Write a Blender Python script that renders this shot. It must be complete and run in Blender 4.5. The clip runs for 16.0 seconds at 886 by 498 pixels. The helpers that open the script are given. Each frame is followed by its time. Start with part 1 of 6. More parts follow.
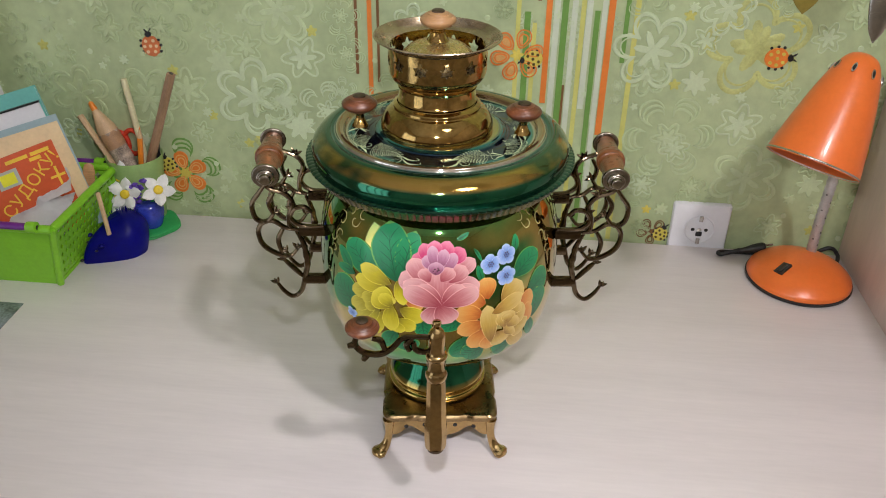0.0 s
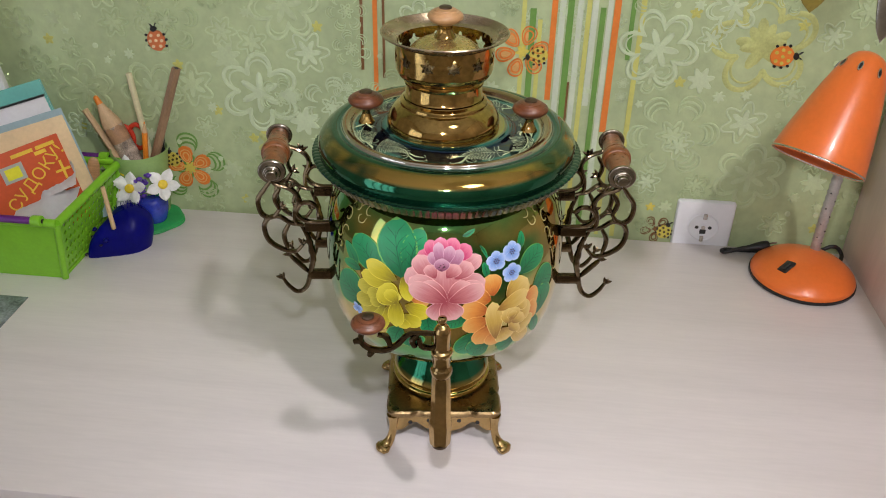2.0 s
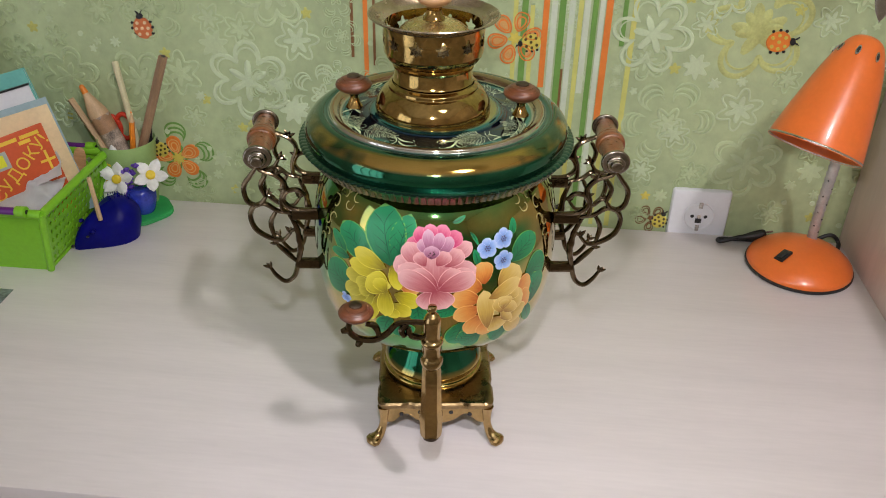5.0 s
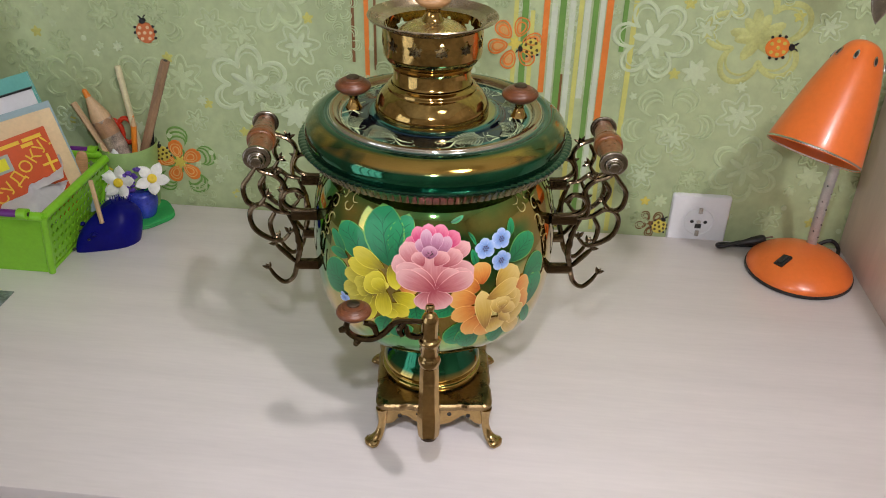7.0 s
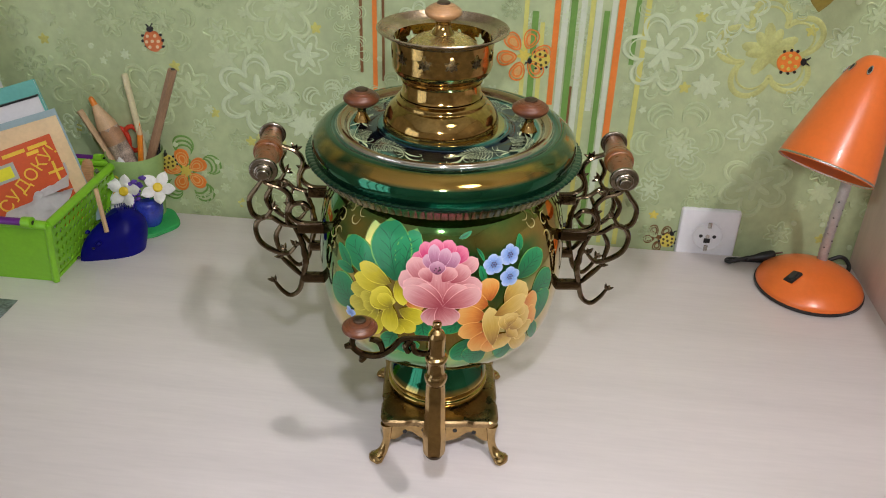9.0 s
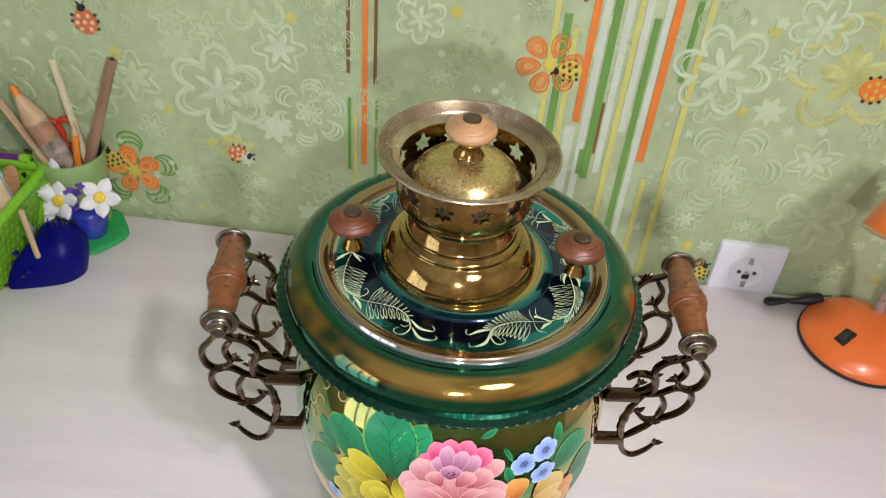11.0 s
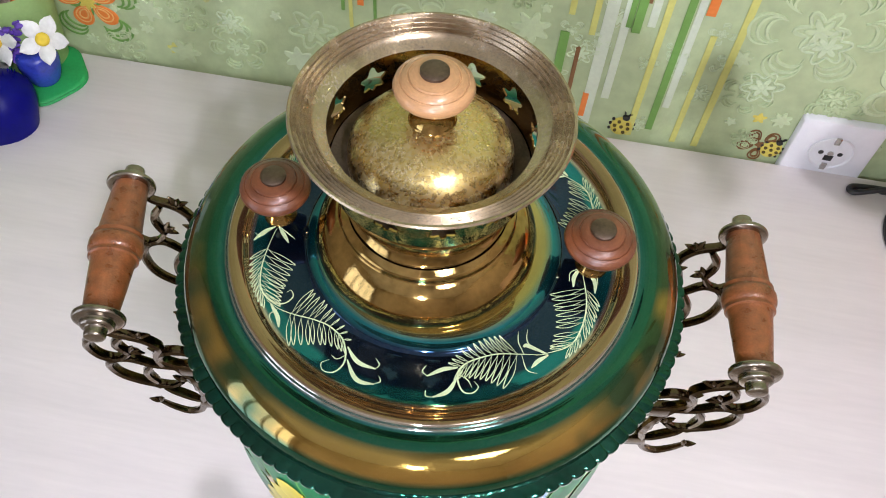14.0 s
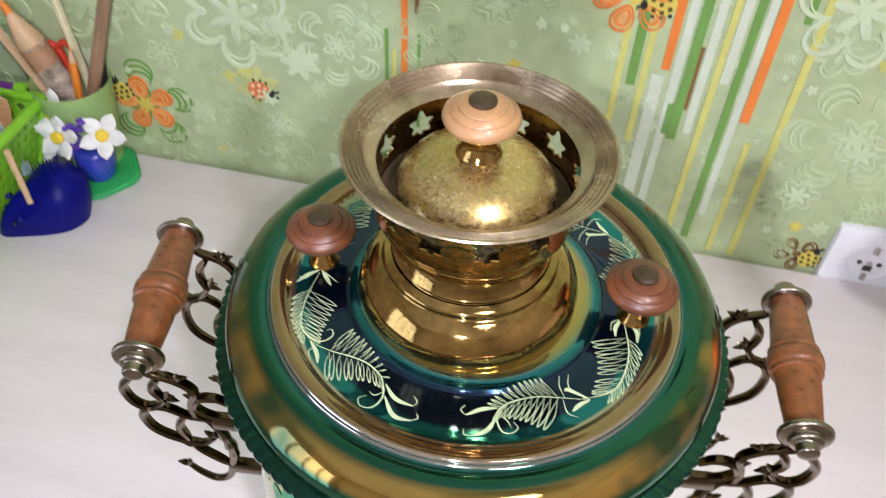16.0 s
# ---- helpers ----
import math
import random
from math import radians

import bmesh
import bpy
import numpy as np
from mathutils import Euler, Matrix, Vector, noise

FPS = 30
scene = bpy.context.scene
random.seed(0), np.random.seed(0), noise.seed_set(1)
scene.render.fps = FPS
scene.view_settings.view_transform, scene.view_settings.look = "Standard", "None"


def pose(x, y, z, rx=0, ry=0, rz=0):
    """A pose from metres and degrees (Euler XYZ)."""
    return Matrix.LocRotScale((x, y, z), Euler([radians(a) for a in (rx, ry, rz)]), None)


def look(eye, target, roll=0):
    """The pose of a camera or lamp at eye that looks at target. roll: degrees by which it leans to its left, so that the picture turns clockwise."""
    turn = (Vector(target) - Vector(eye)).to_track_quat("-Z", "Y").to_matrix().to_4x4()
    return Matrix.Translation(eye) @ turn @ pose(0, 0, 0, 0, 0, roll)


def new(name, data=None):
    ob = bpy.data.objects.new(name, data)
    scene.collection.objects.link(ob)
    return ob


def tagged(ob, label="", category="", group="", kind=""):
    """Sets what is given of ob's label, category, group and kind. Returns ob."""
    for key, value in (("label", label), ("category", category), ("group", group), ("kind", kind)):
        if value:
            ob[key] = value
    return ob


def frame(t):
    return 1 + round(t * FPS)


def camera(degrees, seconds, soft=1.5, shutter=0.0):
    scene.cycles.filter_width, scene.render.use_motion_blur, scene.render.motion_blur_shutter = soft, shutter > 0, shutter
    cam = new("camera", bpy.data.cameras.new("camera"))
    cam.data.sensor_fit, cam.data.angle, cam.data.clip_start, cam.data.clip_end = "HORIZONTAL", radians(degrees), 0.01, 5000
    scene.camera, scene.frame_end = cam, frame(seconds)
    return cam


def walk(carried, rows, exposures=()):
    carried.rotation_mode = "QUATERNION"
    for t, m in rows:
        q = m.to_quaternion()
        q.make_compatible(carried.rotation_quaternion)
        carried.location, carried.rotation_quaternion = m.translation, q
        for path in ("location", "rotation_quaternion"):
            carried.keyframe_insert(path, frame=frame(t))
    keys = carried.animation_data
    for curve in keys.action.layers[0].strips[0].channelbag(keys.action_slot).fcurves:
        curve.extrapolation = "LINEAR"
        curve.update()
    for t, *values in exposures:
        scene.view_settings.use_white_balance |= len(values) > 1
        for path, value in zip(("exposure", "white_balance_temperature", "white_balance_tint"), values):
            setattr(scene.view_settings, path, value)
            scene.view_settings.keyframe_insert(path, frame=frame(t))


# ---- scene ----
cam = camera(56.0, 16.0, soft=1.0, shutter=0.4)
PATH = [
    (0, (0.053, -0.659, 1.384), (-0.101, 1.044, 0.347), 1.0),
    (0.5, (0.054, -0.653, 1.384), (-0.106, 1.047, 0.343), 1.1),
    (1, (0.053, -0.654, 1.381), (-0.11, 1.044, 0.337), 1.1),
    (1.5, (0.051, -0.661, 1.383), (-0.11, 1.036, 0.337), 1.2),
    (2, (0.049, -0.66, 1.385), (-0.107, 1.038, 0.339), 1.3),
    (2.5, (0.05, -0.658, 1.384), (-0.103, 1.04, 0.338), 1.2),
    (3, (0.051, -0.653, 1.38), (-0.1, 1.042, 0.328), 1.1),
    (3.5, (0.054, -0.649, 1.377), (-0.092, 1.043, 0.321), 1.2),
    (4, (0.053, -0.647, 1.375), (-0.089, 1.042, 0.314), 1.3),
    (6.5, (0.056, -0.654, 1.366), (-0.098, 1.047, 0.325), 1.2),
    (7, (0.058, -0.655, 1.365), (-0.096, 1.049, 0.33), 1.3),
    (7.5, (0.056, -0.653, 1.365), (-0.094, 1.057, 0.338), 1.5),
    (8, (0.054, -0.654, 1.365), (-0.101, 1.063, 0.35), 1.4),
    (8.5, (0.056, -0.653, 1.365), (-0.109, 1.066, 0.355), 1.4),
    (9, (0.054, -0.644, 1.366), (-0.112, 1.068, 0.346), 1.7),
    (9.5, (0.049, -0.633, 1.377), (-0.114, 1.065, 0.332), 2.5),
    (10, (0.023, -0.586, 1.425), (-0.115, 1.069, 0.311), 4.0),
    (10.2, (-0.014, -0.552, 1.456), (-0.088, 1.114, 0.352), 5.2),
    (12.3, (0.004, -0.177, 1.415), (-0.077, 0.943, -0.24), 5.0),
    (12.5, (0.003, -0.176, 1.413), (-0.083, 0.937, -0.247), 5.1),
    (13, (0.012, -0.174, 1.408), (-0.102, 0.929, -0.257), 4.5),
    (13.5, (0.017, -0.176, 1.408), (-0.113, 0.928, -0.255), 4.1),
    (14, (0.014, -0.176, 1.407), (-0.107, 0.93, -0.255), 4.5),
    (14.5, (0.013, -0.177, 1.405), (-0.095, 0.94, -0.25), 4.7),
    (15, (0.015, -0.178, 1.404), (-0.096, 0.945, -0.248), 4.4),
    (15.5, (0.019, -0.183, 1.398), (-0.129, 0.986, -0.218), 3.7),
    (16, (0.017, -0.213, 1.381), (-0.235, 1.14, -0.07), 2.8),
]
walk(cam, [(t, look(eye, target, roll)) for t, eye, target, roll in PATH],
     [(0.0, -0.13, 6300, 17), (9.5, -0.13, 6300, 17), (12.3, 0.44, 5850, 20), (15.0, 0.44, 5850, 20), (16.0, 0.50, 5850, 21)])

# ---- light ----
DESK = 0.75
world = bpy.data.worlds.new("room_air")
world.use_nodes = True
world.node_tree.nodes["Background"].inputs[0].default_value = (0.55, 0.68, 1.0, 1)
world.node_tree.nodes["Background"].inputs[1].default_value = 0.08
scene.world = world


def lamp(name, kind, place, target, power, size, colour):
    data = bpy.data.lights.new(name, kind)
    data.energy, data.color = power, colour
    if kind == "AREA":
        data.shape, data.size = "DISK", size
    else:
        data.shadow_soft_size = size
    ob = new(name, data)
    ob.matrix_world = look(place, target)
    return ob


lamp("ceiling_lamp_light", "POINT", (0.61, -0.88, 2.38), (0.0, 0.0, 0.75), 47, 0.05, (1.0, 0.96, 0.91))
torch = lamp("phone_torch_light", "SPOT", (0.040, -0.54, 1.42), (0.0, 0.30, 0.95), 10.5, 0.016, (0.96, 0.98, 1.0))
torch.data.spot_size, torch.data.spot_blend = radians(95), 0.8


# ---- materials ----
def add_dust(nt, b, co, colour, metal, amount):
    """A thin film of grey dust in fine specks, thicker in clouds: it dulls and lightens a metal."""
    fine, cloud = nt.nodes.new("ShaderNodeTexNoise"), nt.nodes.new("ShaderNodeTexNoise")
    fine.inputs["Scale"].default_value, fine.inputs["Detail"].default_value = 900, 8
    cloud.inputs["Scale"].default_value, cloud.inputs["Detail"].default_value = 45, 4
    nt.links.new(co, fine.inputs[0])
    nt.links.new(co, cloud.inputs[0])
    r1, r2, mul = nt.nodes.new("ShaderNodeMapRange"), nt.nodes.new("ShaderNodeMapRange"), nt.nodes.new("ShaderNodeMath")
    r1.inputs[1].default_value, r1.inputs[2].default_value = 0.36, 0.74
    r2.inputs[1].default_value, r2.inputs[2].default_value, r2.inputs[3].default_value, r2.inputs[4].default_value = 0.3, 0.7, 0.35 * amount, amount
    nt.links.new(fine.outputs[0], r1.inputs[0])
    nt.links.new(cloud.outputs[0], r2.inputs[0])
    mul.operation = "MULTIPLY"
    nt.links.new(r1.outputs[0], mul.inputs[0])
    nt.links.new(r2.outputs[0], mul.inputs[1])
    mix, less = nt.nodes.new("ShaderNodeMix"), nt.nodes.new("ShaderNodeMath")
    mix.data_type = "RGBA"
    nt.links.new(mul.outputs[0], mix.inputs[0])
    nt.links.new(colour, mix.inputs[6])
    mix.inputs[7].default_value = (0.50, 0.46, 0.38, 1)
    nt.links.new(mix.outputs[2], b.inputs["Base Color"])
    less.operation, less.inputs[1].default_value, less.inputs[2].default_value = "MULTIPLY_ADD", -metal, metal
    nt.links.new(mul.outputs[0], less.inputs[0])
    nt.links.new(less.outputs[0], b.inputs["Metallic"])


def material(name, colour, rough=0.5, metal=0.0, vary=0.08, scale=30.0, bump=0.0, bump_scale=200.0, coat=0.0, spec=0.5,
             stretch=(1, 1, 1), rough_vary=0.0, film=0.0):
    """A principled surface with colour variation at two scales, uneven gloss and fine relief, in metres."""
    m = bpy.data.materials.new(name)
    m.use_nodes = True
    nt = m.node_tree
    b = nt.nodes["Principled BSDF"]
    b.inputs["Roughness"].default_value, b.inputs["Metallic"].default_value = rough, metal
    b.inputs["Coat Weight"].default_value, b.inputs["Specular IOR Level"].default_value = coat, spec
    b.inputs["Coat Roughness"].default_value = 0.06
    co = nt.nodes.new("ShaderNodeTexCoord")
    mp = nt.nodes.new("ShaderNodeMapping")
    mp.inputs["Scale"].default_value = stretch
    nt.links.new(co.outputs["Object"], mp.inputs[0])
    n1, n2 = nt.nodes.new("ShaderNodeTexNoise"), nt.nodes.new("ShaderNodeTexNoise")
    n1.inputs["Scale"].default_value, n2.inputs["Scale"].default_value = scale, scale * 9
    n1.inputs["Detail"].default_value = 5
    for n in (n1, n2):
        nt.links.new(mp.outputs[0], n.inputs[0])
    mix = nt.nodes.new("ShaderNodeMix")
    mix.data_type = "FLOAT"
    mix.inputs[0].default_value = 0.35
    nt.links.new(n1.outputs[0], mix.inputs[2])
    nt.links.new(n2.outputs[0], mix.inputs[3])
    ramp = nt.nodes.new("ShaderNodeValToRGB")
    lo = [max(0.0, c * (1 - 2.2 * vary)) for c in colour[:3]]
    hi = [min(1.0, c * (1 + 2.2 * vary)) for c in colour[:3]]
    ramp.color_ramp.elements[0].position, ramp.color_ramp.elements[1].position = 0.3, 0.7
    ramp.color_ramp.elements[0].color, ramp.color_ramp.elements[1].color = (*lo, 1), (*hi, 1)
    nt.links.new(mix.outputs[0], ramp.inputs[0])
    nt.links.new(ramp.outputs[0], b.inputs["Base Color"])
    if film:
        add_dust(nt, b, co.outputs["Object"], ramp.outputs[0], metal, film)
    if rough_vary:
        mr = nt.nodes.new("ShaderNodeMapRange")
        mr.inputs[3].default_value, mr.inputs[4].default_value = max(0.02, rough - rough_vary), rough + rough_vary
        nt.links.new(n1.outputs[0], mr.inputs[0])
        nt.links.new(mr.outputs[0], b.inputs["Roughness"])
    if bump:
        n3, bp = nt.nodes.new("ShaderNodeTexNoise"), nt.nodes.new("ShaderNodeBump")
        n3.inputs["Scale"].default_value = bump_scale
        nt.links.new(mp.outputs[0], n3.inputs[0])
        bp.inputs["Strength"].default_value, bp.inputs["Distance"].default_value = bump, 0.001
        nt.links.new(n3.outputs[0], bp.inputs["Height"])
        nt.links.new(bp.outputs[0], b.inputs["Normal"])
    return m


BRASS = material("brass", (0.44, 0.30, 0.13), 0.12, 1.0, 0.14, 25, 0.02, 300, rough_vary=0.05)
OLD_BRASS = material("aged_brass", (0.31, 0.21, 0.10), 0.28, 1.0, 0.18, 60, 0.10, 700, rough_vary=0.1)
BRONZE = material("cast_bronze", (0.12, 0.086, 0.050), 0.15, 1.0, 0.15, 80, 0.15, 500, rough_vary=0.08)
WOOD = material("turned_wood", (0.135, 0.042, 0.015), 0.40, 0, 0.2, 60, 0.2, 300, coat=0.25, stretch=(1, 1, 6))
PALE_WOOD = material("pale_turned_wood", (0.46, 0.25, 0.11), 0.38, 0, 0.12, 60, 0.2, 300, coat=0.25, stretch=(1, 1, 6))
LAMINATE = material("birch_laminate", (0.74, 0.69, 0.68), 0.30, 0, 0.03, 9, 0.04, 60, stretch=(0.35, 3.5, 1), rough_vary=0.05)
PANEL = material("pale_pink_laminate", (0.66, 0.52, 0.47), 0.4, 0, 0.04, 8, 0.03, 80, stretch=(3, 3, 0.4))
PAPER_GREEN = material("wallpaper_green", (0.44, 0.53, 0.29), 0.55, 0, 0.10, 7, 0.35, 260)
PAPER_PALE = material("wallpaper_pale_print", (0.52, 0.62, 0.37), 0.5, 0, 0.06, 30, 0.2, 300)
ORANGE_PAINT = material("orange_lamp_enamel", (0.80, 0.17, 0.025), 0.33, 0, 0.03, 20, 0.02, 300, coat=0.2)
BLACK = material("black_plastic", (0.015, 0.015, 0.016), 0.4, 0, 0.2, 40)
WHITE = material("white_plastic", (0.82, 0.83, 0.86), 0.3, 0, 0.02, 20)
CHROME = material("brushed_steel", (0.6, 0.58, 0.55), 0.25, 1.0, 0.08, 60, 0.1, 400)
LIME = material("lime_plastic", (0.22, 0.55, 0.02), 0.38, 0, 0.05, 20, 0.05, 200)
PURPLE = material("purple_plastic", (0.13, 0.015, 0.20), 0.35, 0, 0.06, 30)
FROSTED = material("green_frosted_plastic", (0.30, 0.46, 0.16), 0.45, 0, 0.05, 30)
WALL_PAINT = material("brown_wall_paint", (0.40, 0.34, 0.26), 0.7, 0, 0.04, 6, 0.2, 120)
CREAM_PAINT = material("cream_wall_paint", (0.50, 0.45, 0.36), 0.7, 0, 0.04, 6, 0.2, 120)
CEIL = material("white_ceiling_paint", (0.82, 0.81, 0.79), 0.8, 0, 0.03, 5)
FLOOR = material("pale_laminate_floor", (0.36, 0.29, 0.21), 0.4, 0, 0.12, 10, 0.1, 60, stretch=(6, 0.7, 1))


# ---- mesh helpers ----
def part(name, bm, mat, parent=None, label="", smooth=True):
    bmesh.ops.recalc_face_normals(bm, faces=bm.faces[:])
    me = bpy.data.meshes.new(name)
    bm.to_mesh(me)
    bm.free()
    for m in (mat if isinstance(mat, (list, tuple)) else [mat]):
        me.materials.append(m)
    if smooth:
        for p in me.polygons:
            p.use_smooth = True
        me.set_sharp_from_angle(angle=radians(42))
    ob = new(name, me)
    ob.parent = parent
    if label:
        tagged(ob, label)
    return ob


HERE = [Matrix()]       # pose and scale fitting one desk corner's things to the camera's view


def thing(name, m, label, category, group="", kind=""):
    return_ob = new(name)
    return_ob.matrix_world = HERE[0] @ m
    return_ob.empty_display_size = 0.02
    return tagged(return_ob, label, category, group, kind)


def lathe(profile, n=96, bm=None, wave=None, m=None):
    """A surface of revolution about z through (radius, height) points; wave(angle, i) scales the radius."""
    bm = bm or bmesh.new()
    rings = []
    for i, (r, z) in enumerate(profile):
        if r < 1e-6:
            rings.append([bm.verts.new((0, 0, z))])
        else:
            rings.append([bm.verts.new((r * (wave(2 * math.pi * k / n, i) if wave else 1) * math.cos(2 * math.pi * k / n),
                                        r * (wave(2 * math.pi * k / n, i) if wave else 1) * math.sin(2 * math.pi * k / n), z)) for k in range(n)])
    for a, b in zip(rings, rings[1:]):
        for k in range(n):
            q = [a[k % len(a)], a[(k + 1) % n % len(a)], b[(k + 1) % n % len(b)], b[k % len(b)]]
            q = list(dict.fromkeys(q))
            if len(q) > 2:
                bm.faces.new(q)
    if m is not None:
        bmesh.ops.transform(bm, matrix=m, verts=[v for r in rings for v in r])
    return bm


def rounded(profile, steps=5):
    """A smooth line (Catmull-Rom) through the given points, in any dimension."""
    p = [np.array(q, float) for q in profile]
    p = [2 * p[0] - p[1]] + p + [2 * p[-1] - p[-2]]
    out = []
    for a, b, c, d in zip(p, p[1:], p[2:], p[3:]):
        for s in range(steps):
            t = s / steps
            out.append(tuple(0.5 * (2 * b + (c - a) * t + (2 * a - 5 * b + 4 * c - d) * t * t + (3 * b - a - 3 * c + d) * t ** 3)))
    return out + [tuple(p[-2])]


def tube(pts, r, seg=8, bm=None, flat=1.0, side=None):
    """A round or flattened bar along points; r is a radius or one per point; side: the way in which it is flattened."""
    bm = bm or bmesh.new()
    pts = [Vector(p) for p in pts]
    rs = r if isinstance(r, (list, tuple)) else [r] * len(pts)
    prev, rings = None, []
    for i, p in enumerate(pts):
        d = (pts[min(i + 1, len(pts) - 1)] - pts[max(i - 1, 0)]).normalized()
        if side is not None:
            u = Vector(side)
            u = (u - d * u.dot(d)).normalized()
        else:
            u = prev or d.orthogonal().normalized()
            u = (u - d * u.dot(d)).normalized()
            prev = u
        v = d.cross(u)
        rings.append([bm.verts.new(p + rs[i] * (math.cos(2 * math.pi * k / seg) * u * flat + math.sin(2 * math.pi * k / seg) * v)) for k in range(seg)])
    for a, b in zip(rings, rings[1:]):
        for k in range(seg):
            bm.faces.new((a[k], a[(k + 1) % seg], b[(k + 1) % seg], b[k]))
    bm.faces.new(rings[0])
    bm.faces.new(rings[-1])
    return bm


def block(lo, hi, bevel=0.0, bm=None, segs=2):
    bm = bm or bmesh.new()
    got = bmesh.ops.create_cube(bm, size=1)["verts"]
    for v in got:
        v.co = Vector([(a + b) / 2 + c * (b - a) for a, b, c in zip(lo, hi, v.co)])
    if bevel:
        bmesh.ops.bevel(bm, geom=list({e for v in got for e in v.link_edges}), offset=bevel, segments=segs, affect="EDGES", profile=0.5)
    return bm


# ---- room ----
WALL_Y, PANEL_X = 0.444, 0.538
tagged(part("wall_north", block((-1.9, WALL_Y, 0), (1.9, WALL_Y + 0.12, 2.6)), PAPER_GREEN), "pale green wallpaper with embossed flowers, stripes and ladybirds", "wall", kind="structure")
tagged(part("wall_south", block((-1.9, -2.72, 0), (1.9, -2.6, 2.6)), WALL_PAINT), "plain brown painted wall behind the viewer", "wall", kind="structure")
tagged(part("wall_east", block((1.9, -2.72, 0), (2.02, 0.564, 2.6)), WALL_PAINT), "plain brown painted side wall", "wall", kind="structure")
tagged(part("wall_west", block((-2.02, -2.72, 0), (-1.9, 0.564, 2.6)), CREAM_PAINT), "plain cream painted side wall", "wall", kind="structure")
tagged(part("ceiling", block((-2.02, -2.72, 2.6), (2.02, 0.564, 2.7)), CEIL), "plain white ceiling", "ceiling", kind="structure")
tagged(part("floor", block((-2.02, -2.72, -0.1), (2.02, 0.564, 0)), FLOOR), "pale brown laminate floor", "floor", kind="structure")

desk = thing("desk", pose(0, 0, 0), "pale birch laminate desk against the papered wall", "desk")
part("desktop", block((-1.0, -0.135, DESK - 0.022), (PANEL_X, 0.436, DESK), 0.0012), LAMINATE, desk)
part("side_panel", block((PANEL_X, -0.10, 0), (PANEL_X + 0.018, 0.442, 1.10), 0.001), PANEL, desk, "pale pinkish laminate side panel")
part("leg_panel", block((-1.0, -0.15, 0), (-0.982, 0.43, DESK - 0.022), 0.001), PANEL, desk)

